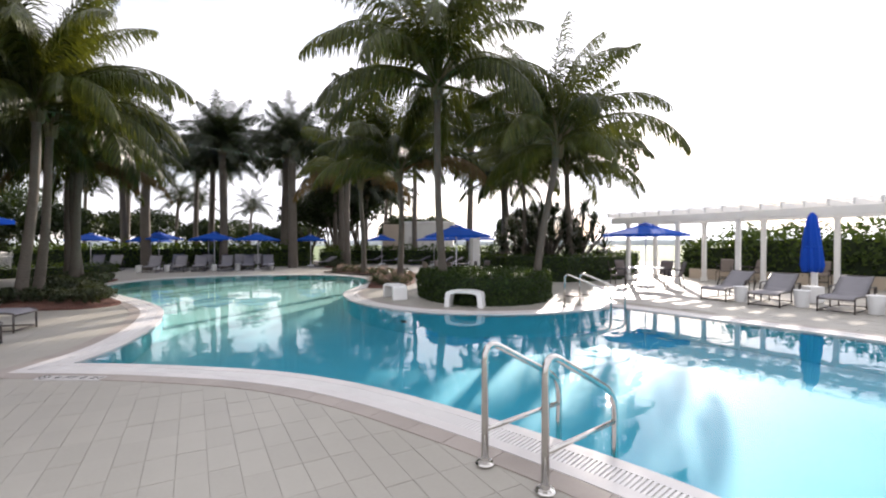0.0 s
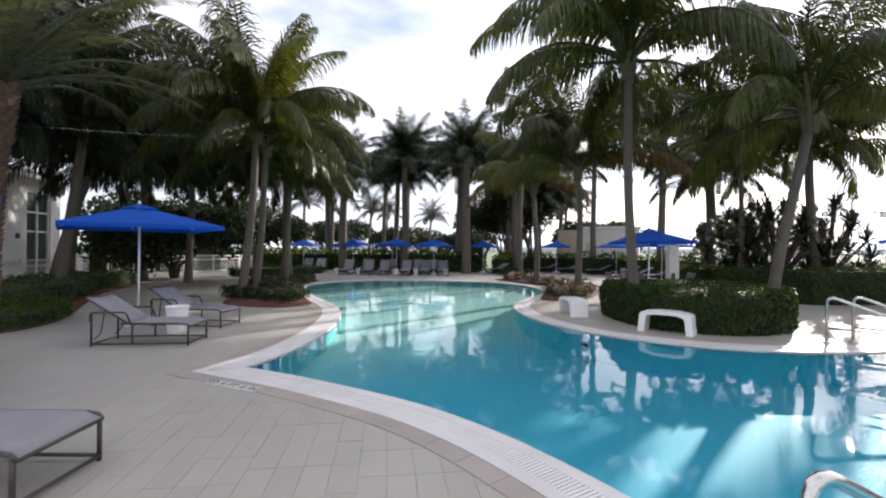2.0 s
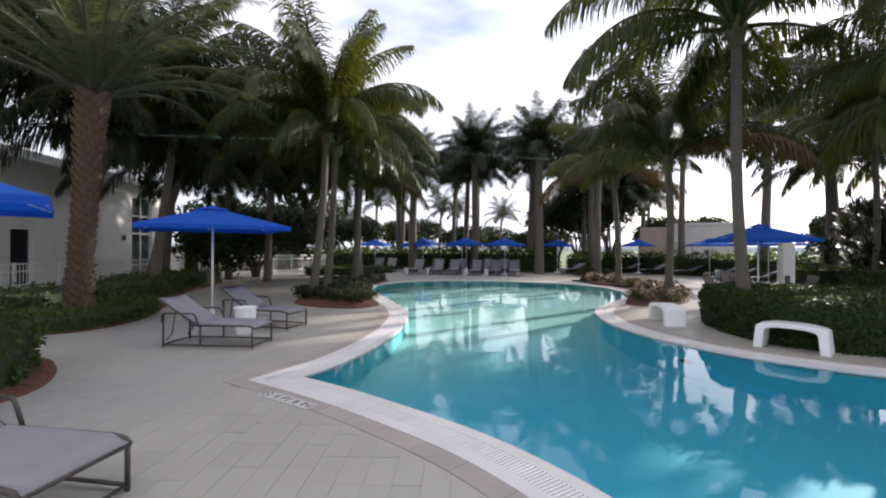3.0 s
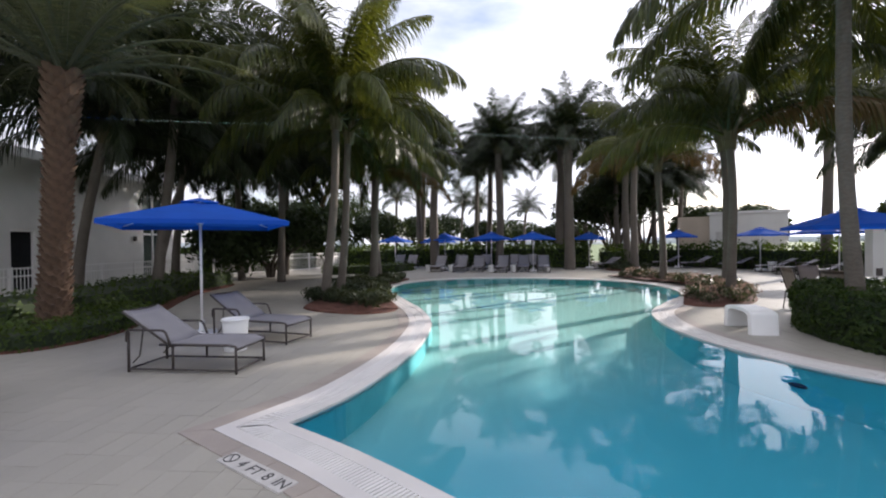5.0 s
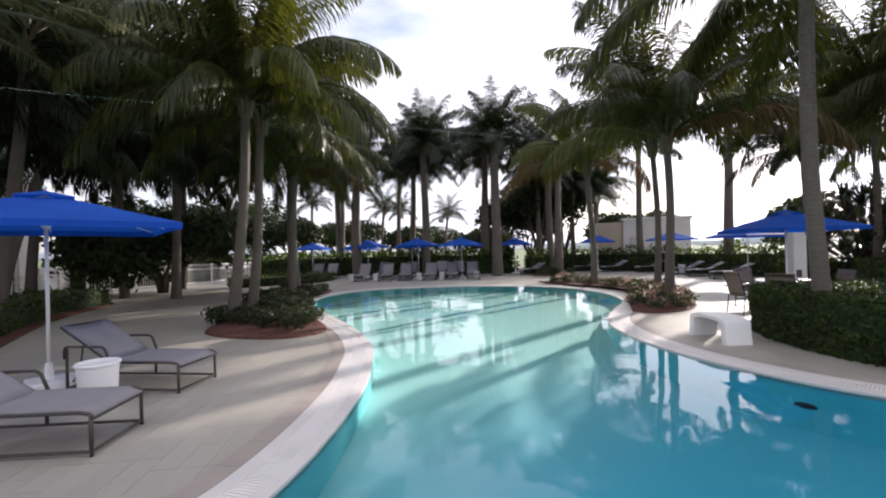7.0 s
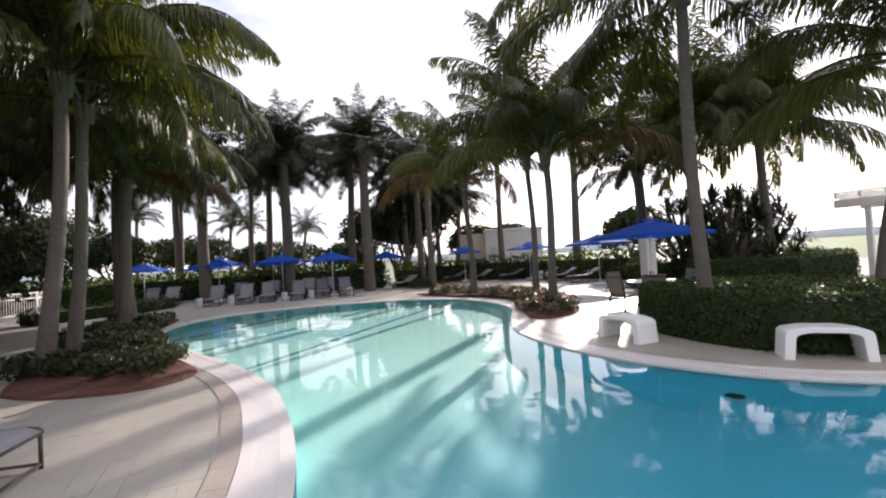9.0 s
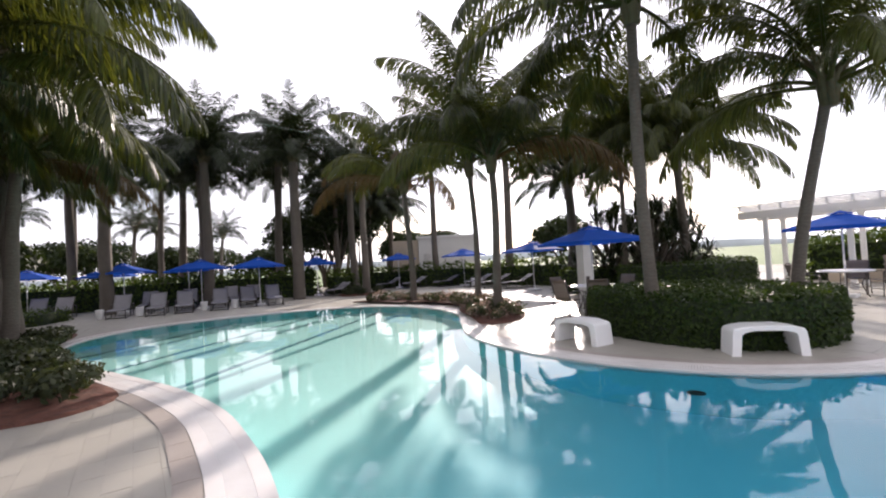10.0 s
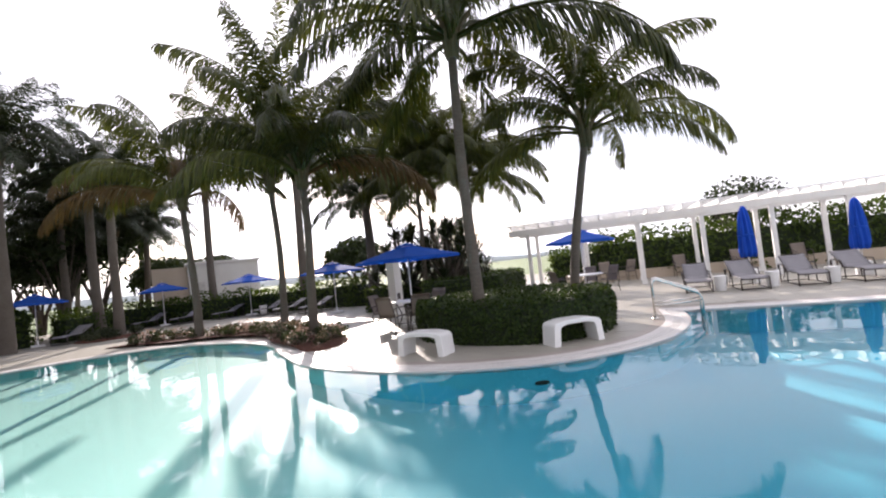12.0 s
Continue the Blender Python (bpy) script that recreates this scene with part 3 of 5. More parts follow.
# palms
def frond_mesh(name, length, start, bend, pairs, leaf, material, seed, hang=0.6, width=0.045, petiole=0.16, plume=0.08, spread_out=0.85):
    """One feather leaf: a midrib that arches from its start angle, and two rows of leaflets that hang from it."""
    rng, m = random.Random(seed), Mesh()
    n, pts, p = 14, [], Vector((0.0, 0.0, 0.0))
    for i in range(n + 1):
        t = i / n
        e = radians(start - bend * t ** 1.4)
        pts.append((p.copy(), Vector((math.cos(e), 0.0, math.sin(e)))))
        p = p + pts[-1][1] * length / n
    m.tube([q for q, d in pts], [0.050 * (1 - i / n) ** 1.3 + 0.006 for i in range(n + 1)], 5, False)
    down = Vector((0, 0, -1))
    for i in range(pairs):
        t = petiole + (1 - petiole) * (i + 0.5) / pairs
        k = min(n - 1, int(t * n))
        f = t * n - k
        base, d = pts[k][0].lerp(pts[k + 1][0], f), pts[k][1].lerp(pts[k + 1][1], f).normalized()
        size = leaf * (math.sin(math.pi * min(1, 0.12 + 0.86 * (t - petiole) / (1 - petiole))) ** 0.55) * rng.uniform(0.85, 1.1)
        for s in (1, -1):
            if rng.random() < 0.03:
                continue
            side = Vector((0, s, 0))
            up = side.cross(d) * s
            way = (side * spread_out + d * (0.30 + 0.75 * t) + up * (0.16 + rng.gauss(0, plume)) + Vector((rng.gauss(0, 0.10), rng.gauss(0, 0.09), rng.gauss(0, 0.07)))).normalized()
            q, verts, weight, long = base.copy(), [], hang * rng.uniform(0.65, 1.45), size * rng.uniform(0.82, 1.12)
            for j in range(4):
                w = width * (0.6, 1.0, 0.7, 0.0)[j]
                across = (d - way * d.dot(way)).normalized()
                verts += [q + across * w * 0.5, q - across * w * 0.5] if j < 3 else [q]
                way = (way + down * weight * (0.22 + 0.34 * j)).normalized()
                q = q + way * long / 3
            m.add(verts, [(0, 1, 3, 2), (2, 3, 5, 4), (4, 5, 6)])
    return m.data(name, material)


CLASSES = [(84, 52), (74, 78), (64, 98), (53, 108), (41, 108), (28, 102), (12, 88)]
FRONDS = {}


def fronds(kind):
    if kind not in FRONDS:
        # dark repeats the coconut frond with shade put into its leaf colour
        spec = dict(coconut=(4.0, 108, 0.96, M_FROND, 1.5, 0.031, 0.17, 0.10, 0.62), royal=(3.4, 112, 0.80, M_FROND_DARK, 0.55, 0.027, 0.08, 0.42),
                    date=(3.9, 88, 0.42, M_FROND_GREY, 0.10, 0.017, 0.10), golden=(4.0, 108, 0.94, M_FROND_GOLD, 1.6, 0.030, 0.17, 0.10, 0.6),
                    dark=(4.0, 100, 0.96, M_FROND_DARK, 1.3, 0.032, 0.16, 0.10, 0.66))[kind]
        FRONDS[kind] = [[frond_mesh("frond", spec[0], a, b * (0.62 if kind == "date" else 1), spec[1], spec[2], spec[3], 31 * i + v, *spec[4:]) for v in range(2)]
                        for i, (a, b) in enumerate(CLASSES)]
    return FRONDS[kind]


def palm(label, base, top, r, count, kind="coconut", s=1.0, seed=1, group="palms round the pool", gold=0, bark=None, z0=0.0, flare=1.35, low=0.0, high=7.0):
    """A palm: ringed trunk that leans from base to top, a crown of feather leaves."""
    rng = random.Random(seed)
    root = thing("palm_tree", label, "palm", group)
    root.matrix_basis = at(base[0], base[1], z0)
    b, t = Vector((0, 0, -0.05)), Vector((top[0] - base[0], top[1] - base[1], top[2] - z0))
    n = max(16, int(t.z / 0.11))
    pts, rs = [], []
    for i in range(n + 1):
        k = i / n
        p = Vector((t.x * k ** 1.12 + 0.05 * math.sin(k * 5 + seed), t.y * k ** 1.12 + 0.05 * math.cos(k * 4 + seed), b.z + (t.z - b.z) * k))
        pts.append(p)
        rs.append(r * (1 + (flare - 1) * math.exp(-k * 9) - 0.22 * k + (0.010 if i % 2 else -0.008) + rng.uniform(-0.02, 0.02)))
    part("trunk", Mesh().tube(pts, rs, 12), bark or M_TRUNK, root, smooth=True)
    head = pts[-1]
    m = Mesh()
    for k in range(9):
        a = k * 2.4
        out = Vector((math.cos(a), math.sin(a), 0))
        rise = rng.uniform(0.55, 0.95)
        m.tube([head + Vector((0, 0, -0.35)) + out * r * 0.7, head + Vector((0, 0, 0.10)) + out * r * 1.15, head + Vector((0, 0, rise * 0.6)) + out * (r * 1.9 + 0.05),
                head + Vector((0, 0, rise)) + out * (r * 2.6 + 0.22)], [0.065, 0.06, 0.042, 0.022], 6)
    m.lathe([(r * 0.8, -0.3), (r * 1.15, 0.0), (r * 0.9, 0.3), (0.03, 0.6)], 10, head)
    part("crownshaft", m, M_BOOT, root, smooth=True)
    sets = fronds(kind)
    for i in range(count):
        k = (i + 0.5) / count
        c = min(6, int(low + (high - low) * k))
        use = fronds("golden") if i >= count - gold else sets
        ob = new("frond", use[c][rng.randrange(2)])
        ob.parent = root
        ob.matrix_basis = Matrix.Translation(head + Vector((0, 0, 0.28 - 0.3 * k))) @ turn_z(i * 137.5 + rng.uniform(-14, 14)) @ Matrix.Rotation(rng.uniform(-0.25, 0.25), 4, "X") @ Matrix.Scale(s * rng.uniform(0.86, 1.08), 4)
    return root


def build_palms():
    coco = "tall coconut palm with ringed grey trunk and feathery fronds"
    bed = "coconut palm rising from the mulched bed beside the pool"
    P = [
        (bed, (-11.6, 12.12), (-11.33, 12.4, 5.35), 0.13, 36, "coconut", 1.14, 0, 7),
        (bed, (-12.0, 13.0), (-11.7, 13.3, 5.15), 0.122, 28, "coconut", 1.08, 0, 7),
        (bed, (-14.0, 16.6), (-13.7, 16.8, 4.65), 0.16, 26, "coconut", 0.95, 2, 7),
        (bed, (-14.4, 17.4), (-15.0, 17.9, 4.8), 0.15, 22, "coconut", 0.9, 1, 7),
        ("tall coconut palm standing in the round clipped hedge", (0.015, 13.12), (-0.22, 12.75, 6.1), 0.118, 34, "coconut", 1.1, 0, 7),
        ("leaning coconut palm standing in the round clipped hedge", (2.72, 12.95), (3.17, 12.35, 4.35), 0.112, 24, "coconut", 0.92, 0, 6.6),
        ("slender coconut palm at the tip of the shrub bed", (-1.72, 18.35), (-1.8, 18.1, 4.5), 0.125, 27, "coconut", 1.1, 1, 5.5),
        ("slender coconut palm in the shrub bed", (-1.95, 20.6), (-2.0, 20.7, 4.9), 0.11, 18, "coconut", 1.05, 0, 5.4),
        ("slender coconut palm in the shrub bed", (-4.2, 23.2), (-4.3, 23.3, 4.8), 0.13, 18, "coconut", 1.08, 3, 5.8),
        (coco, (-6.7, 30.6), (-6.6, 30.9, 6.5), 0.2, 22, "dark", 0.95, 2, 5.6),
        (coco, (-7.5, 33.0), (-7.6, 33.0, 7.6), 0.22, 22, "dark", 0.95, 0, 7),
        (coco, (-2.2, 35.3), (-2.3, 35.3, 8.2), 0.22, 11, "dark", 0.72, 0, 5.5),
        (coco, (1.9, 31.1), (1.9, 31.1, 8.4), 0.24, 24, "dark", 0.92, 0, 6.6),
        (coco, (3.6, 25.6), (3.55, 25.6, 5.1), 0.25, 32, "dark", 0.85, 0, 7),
        ("thin-stemmed palm in the hedge behind the tables", (3.9, 21.4), (3.9, 21.2, 5.6), 0.1, 38, "coconut", 1.0, 0, 7),
        ("stout palm with a full crown behind the tables", (6.0, 20.8), (5.8, 20.6, 5.2), 0.16, 40, "coconut", 1.05, 0, 7),
    ]
    for i, (label, b, t, r, c, kind, s, gold, high) in enumerate(P):
        palm(label, b, t, r, c, kind, s, 11 + i, gold=gold, high=high)
    royal = "royal palm with stout smooth trunk behind the sun loungers"
    R = [((-14.8, 29.6), 7.9, 0.26), ((-10.3, 30.1), 7.9, 0.3), ((-18.4, 27.3), 6.9, 0.3), ((-12.3, 34.2), 8.6, 0.26), ((-19.7, 37.5), 9.0, 0.27),
         ((-17.4, 35.0), 7.6, 0.22), ((-13.4, 38.0), 8.2, 0.2), ((-9.2, 37.5), 6.2, 0.2), ((-7.0, 40.0), 6.0, 0.2), ((-22.4, 40.0), 8.4, 0.22), ((-5.4, 41.0), 6.0, 0.2), ((-25.9, 36.0), 8.6, 0.28), ((-16.5, 33.0), 8.2, 0.24), ((-22.5, 31.0), 7.0, 0.24)]
    for i, (b, z, r) in enumerate(R):
        palm(royal, b, (b[0] + 0.1, b[1], z), r, 32, "royal", 1.08, 50 + i, "royal palms behind the loungers", flare=1.15)
    far = "distant palm with a small dark crown"
    for i, (x, y, z) in enumerate([(-23, 52, 5.5), (-16.5, 54, 6.0), (-10, 50, 6.4), (-31, 55, 6.5), (-6, 47, 6.0), (-36, 44, 7.0), (-28, 46, 6.0)]):
        palm(far, (x, y), (x + 0.5, y, z), 0.18, 18, "royal", 0.85, 70 + i, "distant palms", z0=-0.8)
    shade = "coconut palm with shade-dark drooping fronds near the building"
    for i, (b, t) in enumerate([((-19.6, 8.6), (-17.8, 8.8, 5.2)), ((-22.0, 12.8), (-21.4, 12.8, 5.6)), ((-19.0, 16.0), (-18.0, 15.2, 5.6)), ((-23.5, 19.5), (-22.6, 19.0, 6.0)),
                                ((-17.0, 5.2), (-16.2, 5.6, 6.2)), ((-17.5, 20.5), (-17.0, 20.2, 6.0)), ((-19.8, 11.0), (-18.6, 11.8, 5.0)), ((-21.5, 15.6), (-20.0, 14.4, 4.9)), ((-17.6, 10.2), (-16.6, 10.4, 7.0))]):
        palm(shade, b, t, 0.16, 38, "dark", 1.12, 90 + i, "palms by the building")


build_palms()


def build_date_palm(x, y, h):
    rng = random.Random(3)
    root = thing("date_palm", "stout date palm with diamond-scaled brown trunk", "palm", "palms round the pool")
    root.matrix_basis = at(x, y)
    part("trunk", Mesh().tube([(0.5 * k ** 1.3 * 0.8, 0.1 * k, -0.05 + (h + 0.05) * k) for k in [i / 24 for i in range(25)]],
                              [0.20 + 0.05 * math.exp(-i / 4) + 0.05 * (i > 18) for i in range(25)], 16), M_DATE, root, smooth=True)
    # old leaf bases in a spiral, like scales
    scale_count = 300
    data = Mesh().add([(0, -0.085, 0), (-0.02, 0, -0.11), (0, 0.085, 0), (0.06, -0.05, 0.06), (0.06, 0.05, 0.06), (-0.03, 0, 0.065)],
                      [(0, 1, 3), (1, 4, 3), (1, 2, 4), (3, 4, 5), (0, 3, 5), (2, 5, 4)]).data("bark_scale", M_DATE)
    for i in range(scale_count):
        k = i / scale_count
        a, z = i * 2.39996, 0.1 + (h - 0.1) * k
        rad = 0.20 + 0.05 * math.exp(-k * 6) + 0.05 * (k > 0.75)
        g = rng.uniform(0.85, 1.2) + 0.5 * max(0, k - 0.8) / 0.2
        ob = new("bark_scale", data)
        ob.parent = root
        ob.matrix_basis = Matrix.Translation((0.4 * k ** 1.3 + rad * math.cos(a), 0.1 * k + rad * math.sin(a), z)) @ turn_z(math.degrees(a)) @ Matrix.Scale(g, 4)
    sets, count = fronds("date"), 62
    for i in range(count):
        k = (i + 0.5) / count
        ob = new("frond", sets[min(5, int(6 * k ** 0.9))][rng.randrange(2)])
        ob.parent = root
        ob.matrix_basis = Matrix.Translation((0.41, 0.1, h + 0.35 - 0.5 * k)) @ turn_z(i * 137.5 + rng.uniform(-9, 9)) @ Matrix.Scale(rng.uniform(0.9, 1.15), 4)


build_date_palm(-12.35, 6.15, 4.9)


def build_broad_tree(x, y, label, spread, height, seed, count=5200, leaf=0.2):
    """A low spreading tree with several stems."""
    rng = random.Random(seed)
    root = thing("tree", label, "tree")
    root.matrix_basis = at(x, y)
    trunk, spots, tips = Mesh(), [], []
    for k in range(7):
        a = k * 0.9 + rng.random()
        d = Vector((math.cos(a), math.sin(a), 0))
        mid, end = d * spread * 0.28 + Vector((0, 0, height * 0.42)), d * spread * rng.uniform(0.5, 0.75) + Vector((0, 0, height * rng.uniform(0.6, 0.8)))
        trunk.tube([d * 0.1, d * 0.25 + Vector((0, 0, height * 0.2)), mid, end], [0.11, 0.09, 0.06, 0.02], 7)
        tips += [mid, end]
        for _ in range(3):
            q = mid.lerp(end, rng.random()) + Vector((rng.gauss(0, 0.6), rng.gauss(0, 0.6), rng.uniform(0.2, 0.7)))
            trunk.tube([mid.lerp(end, 0.4), q], [0.03, 0.008], 5)
    part("trunk", trunk, M_BARK, root, smooth=True)
    lobes = []
    for _ in range(26):
        a, u = rng.uniform(0, 2 * math.pi), rng.random() ** 0.6
        lobes.append((Vector((math.cos(a) * u * spread * 0.8, math.sin(a) * u * spread * 0.8, height * (0.45 + 0.42 * math.sqrt(1 - u * u) * rng.uniform(0.5, 1.0)))), spread * rng.uniform(0.16, 0.34)))
    for _ in range(count // 2):
        c, rad = rng.choice(lobes)
        d = Vector((rng.gauss(0, 1), rng.gauss(0, 1), rng.gauss(0, 0.8))).normalized()
        spots.append((c + d * rad * rng.uniform(0.6, 1.15), d))
    for _ in range(count // 2):
        a, u = rng.uniform(0, 2 * math.pi), 0.85 * rng.random() ** 0.5
        lump = 1 + 0.25 * noise.noise((math.cos(a) * 2 * u, math.sin(a) * 2 * u, seed))
        z = height * (0.42 + 0.58 * math.sqrt(max(0, 1 - u * u)) * rng.uniform(0.45, 1.0)) * (0.9 + 0.15 * lump)
        spots.append(((math.cos(a) * u * spread * lump, math.sin(a) * u * spread * lump, z), (math.cos(a) * u, math.sin(a) * u, 1 - u)))
    m = Mesh()
    leaf_quads(m, spots, leaf, rng)
    part("crown", m, M_TREE, root)


build_broad_tree(-22.2, 17.6, "low spreading tree with dark dense crown beside the fence", 4.3, 3.3, 5, 22000, 0.27)
for i, (x, y, s, h) in enumerate([(-33, 50, 4.0, 5.4), (-26, 56, 4.5, 4.6), (-20, 60, 4.0, 4.4), (-4, 45, 3.0, 4.4), (-8, 42, 3.0, 7.5), (-42, 42, 5.0, 8.0), (-38, 30, 4.0, 6.0),
                                  (-9.5, 39.5, 3.0, 8.2), (-12.5, 41.5, 3.2, 6.2), (-16, 46, 3.0, 3.4), (-24, 45, 3.0, 4.0), (-29, 40, 3.2, 4.4), (-1, 44, 2.6, 4.2), (-11, 43, 3.0, 6.0), (6, 33, 2.2, 4.0),
                                  (-31.5, 21.5, 3.4, 5.2), (-30.5, 27.5, 3.2, 5.6), (-27.5, 32.0, 2.8, 4.4)]):
    build_broad_tree(x, y, "dark leafy tree in the distance behind the hedge", s, h, 20 + i, 3400, 0.36)


def build_pandanus(x, y, seed):
    """A screw pine: stems with rosettes of strap leaves."""
    rng = random.Random(seed)
    root = thing("screw_pine", "dark spiky screw pine behind the hedge", "shrub")
    root.matrix_basis = at(x, y)
    st, lf = Mesh(), Mesh()
    for k in range(24):
        a = k * 2.4
        d = Vector((math.cos(a), math.sin(a), 0)) * (0.3 + 1.35 * (k / 24) ** 0.7)
        c = d + Vector((0, 0, 3.3 - 2.5 * k / 24 + rng.uniform(-0.2, 0.2)))
        st.tube([(0, 0, 0), d * 0.3 + Vector((0, 0, c.z * 0.5)), c], [0.10, 0.07, 0.05], 6)
        for j in range(46):
            b, e = rng.uniform(0, 2 * math.pi), radians(rng.uniform(-15, 80))
            w = Vector((math.cos(b) * math.cos(e), math.sin(b) * math.cos(e), math.sin(e)))
            s = Vector((-math.sin(b), math.cos(b), 0)) * 0.03
            L = rng.uniform(0.7, 1.15)
            p1 = c + w * L * 0.55
            p2 = p1 + (w + Vector((0, 0, -0.7))).normalized() * L * 0.45
            lf.add([c - s, c + s, p1 + s, p1 - s, p2], [(0, 1, 2, 3), (3, 2, 4)])
    part("stem", st, M_BARK, root, smooth=True)
    part("foliage", lf, M_FROND_DARK, root)


build_pandanus(5.2, 21.6, 1)
build_pandanus(7.3, 23.6, 2)
build_pandanus(4.6, 23.8, 3)

# clipped round hedge on the peninsula
OVAL = [(1.27 + 2.02 * math.cos(a) * (1 + 0.03 * math.sin(3 * a)), 13.55 + 2.35 * math.sin(a)) for a in (2 * math.pi * k / 40 for k in range(40))]
hedge("hedge", "round clipped green hedge on the pool peninsula", OVAL, 0, 0.78, 0.075, 900, 2, 0.05)
hedge("hedge", "low clipped hedge behind the poolside tables", band([(3.2, 20.4), (5.2, 18.9), (7.4, 20.2), (9.0, 22.6)], 1.5), 0, 1.1, 0.10, 260, 3)
hedge("hedge", "low clipped hedge beside the shower column", band([(2.2, 22.4), (3.2, 23.0), (5.0, 23.4)], 1.3), 0, 1.0, 0.12, 160, 4)
hedge("hedge", "sunlit hedge at the edge of the terrace", band([(7.6, 26.0), (11.5, 26.6)], 1.2), 0, 1.15, 0.12, 160, 5)
hedge("hedge", "long thick hedge behind the sun loungers", band([(-31, 26), (-26, 28.5), (-21, 31.0), (-15.5, 31.6), (-10, 33.2)], 1.6), 0, 1.6, 0.19, 130, 6, 0.30, 0.22)
hedge("hedge", "long leafy hedge along the far terrace edge", band([(-9.5, 36.5), (-4.5, 36.6), (0.5, 33.6), (3.2, 29.6), (4.2, 27.0)], 1.5), 0, 1.45, 0.17, 130, 7, 0.2, 0.25)
hedge("hedge", "low hedge beyond the far loungers", band([(-9.0, 32.6), (-7.4, 33.6)], 1.3), 0, 1.2, 0.15, 110, 8, 0.1, 0.1)
hedge("hedge", "low green hedge in front of the white railing", band([(-13.6, 5.0), (-15.6, 8.4), (-18.4, 10.6), (-20.2, 13.2)], 2.2), 0, 0.62, 0.11, 150, 9, 0.08)
hedge("hedge", "low ground-cover hedge round the date palm", smooth_line([(-11.6, 4.5), (-10.75, 5.5), (-11.2, 6.7), (-12.6, 7.9), (-14.2, 7.6), (-14.2, 5.0), (-13.0, 3.6)], True, 4), 0.02, 0.30, 0.09, 340, 10, 0.07)
hedge("hedge", "dense green shrub at the corner of the deck", smooth_line([(-7.0, 2.9), (-7.25, 3.9), (-8.6, 4.3), (-9.8, 3.6), (-9.4, 2.2), (-8.0, 2.0)], True, 4), 0.05, 0.66, 0.09, 420, 11, 0.1)
hedge("hedge", "tall dark hedge behind the picket fence", band([(-30.5, 17.0), (-28.5, 20.5), (-28.6, 25.0), (-30.5, 27.0)], 1.5), 0, 1.7, 0.17, 110, 13, 0.2, 0.25)
hedge("hedge", "low hedge along the path by the fence", band([(-21.0, 20.2), (-19.2, 24.0), (-19.6, 25.6)], 1.4), 0, 0.5, 0.13, 120, 12, 0.12)

mulch_bed("planting_bed", "bed of red mulch under the corner shrub", [(-6.78, 3.0), (-7.1, 4.0), (-8.6, 4.5), (-10.0, 3.8), (-9.6, 2.0), (-7.9, 1.8)])
mulch_bed("planting_bed", "bed of dark mulch under the date palm", [(-11.7, 4.4), (-10.75, 5.5), (-11.2, 6.75), (-12.7, 8.0), (-16.8, 11.0), (-19.8, 14.2), (-21.6, 13.0), (-17.0, 7.0), (-13.8, 3.2)])
LEFT_BED = mulch_bed("planting_bed", "bed of red mulch with palms beside the pool", [(-11.35, 11.2), (-10.6, 10.62), (-9.6, 10.55), (-8.75, 10.85), (-8.55, 11.7), (-9.6, 12.75),
                                      (-11.4, 14.4), (-13.0, 16.2), (-13.9, 18.4), (-14.8, 20.0), (-15.6, 19.0), (-14.9, 16.5), (-13.0, 13.6)])[1]
PEN_BED = mulch_bed("planting_bed", "bed of red mulch with pale shrubs and palms", [(-2.75, 16.0), (-2.0, 15.95), (-1.35, 16.9), (-1.15, 18.6), (-1.5, 21.0), (-3.0, 23.6), (-5.6, 25.6),
                                     (-6.9, 25.4), (-5.0, 24.2), (-3.3, 22.2), (-2.4, 19.8), (-2.6, 17.6)])[1]
plant_bed(LEFT_BED, 60, 5, ("green",), 0.6, 1.0, 0.86, keep=lambda x, y: y > 11.35)
plant_bed(PEN_BED, 46, 6, ("pale", "pale", "pale", "green"), 0.5, 0.9, 0.9)
far_bed = mulch_bed("planting_bed", "small bed of mulch round far palms", [(-6.0, 29.8), (-7.6, 29.6), (-8.3, 31.0), (-7.2, 32.0), (-6.0, 31.4)])[1]
plant_bed(far_bed, 9, 8, ("green",), 0.7, 1.0)


# ---------------------------------------------------------------- furniture
def arc(c, a, b, r, n=5):
    """Points of a rounded bend at c between the ways a and b."""
    c, a, b = Vector(c), Vector(a).normalized(), Vector(b).normalized()
    p, q = c + a * r, c + b * r
    return [(p * (1 - t) ** 2 + c * 2 * t * (1 - t) + q * t * t) for t in (i / n for i in range(n + 1))]


def rounded(pts, r=0.05):
    out = [Vector(pts[0])]
    for i in range(1, len(pts) - 1):
        out += arc(pts[i], Vector(pts[i - 1]) - Vector(pts[i]), Vector(pts[i + 1]) - Vector(pts[i]), r)
    return out + [Vector(pts[-1])]


def sheet(pts_a, pts_b, thick=0.012, sag=0.0, across=6):
    """Cloth stretched between two rails."""
    m, n = Mesh(), len(pts_a)
    for z in (0, -thick):
        k0 = len(m.v)
        m.add([Vector(a).lerp(Vector(b), j / across) + Vector((0, 0, z - sag * math.sin(math.pi * j / across))) for a, b in zip(pts_a, pts_b) for j in range(across + 1)],
              [(i * (across + 1) + j, i * (across + 1) + j + 1, (i + 1) * (across + 1) + j + 1, (i + 1) * (across + 1) + j) for i in range(n - 1) for j in range(across)])
    w = across + 1
    half = n * w
    edge = [i * w for i in range(n)], [i * w + across for i in range(n)], list(range(w)), list(range((n - 1) * w, n * w))
    for line in edge:
        m.f += [(line[i], line[i + 1], line[i + 1] + half, line[i] + half) for i in range(len(line) - 1)]
    return m


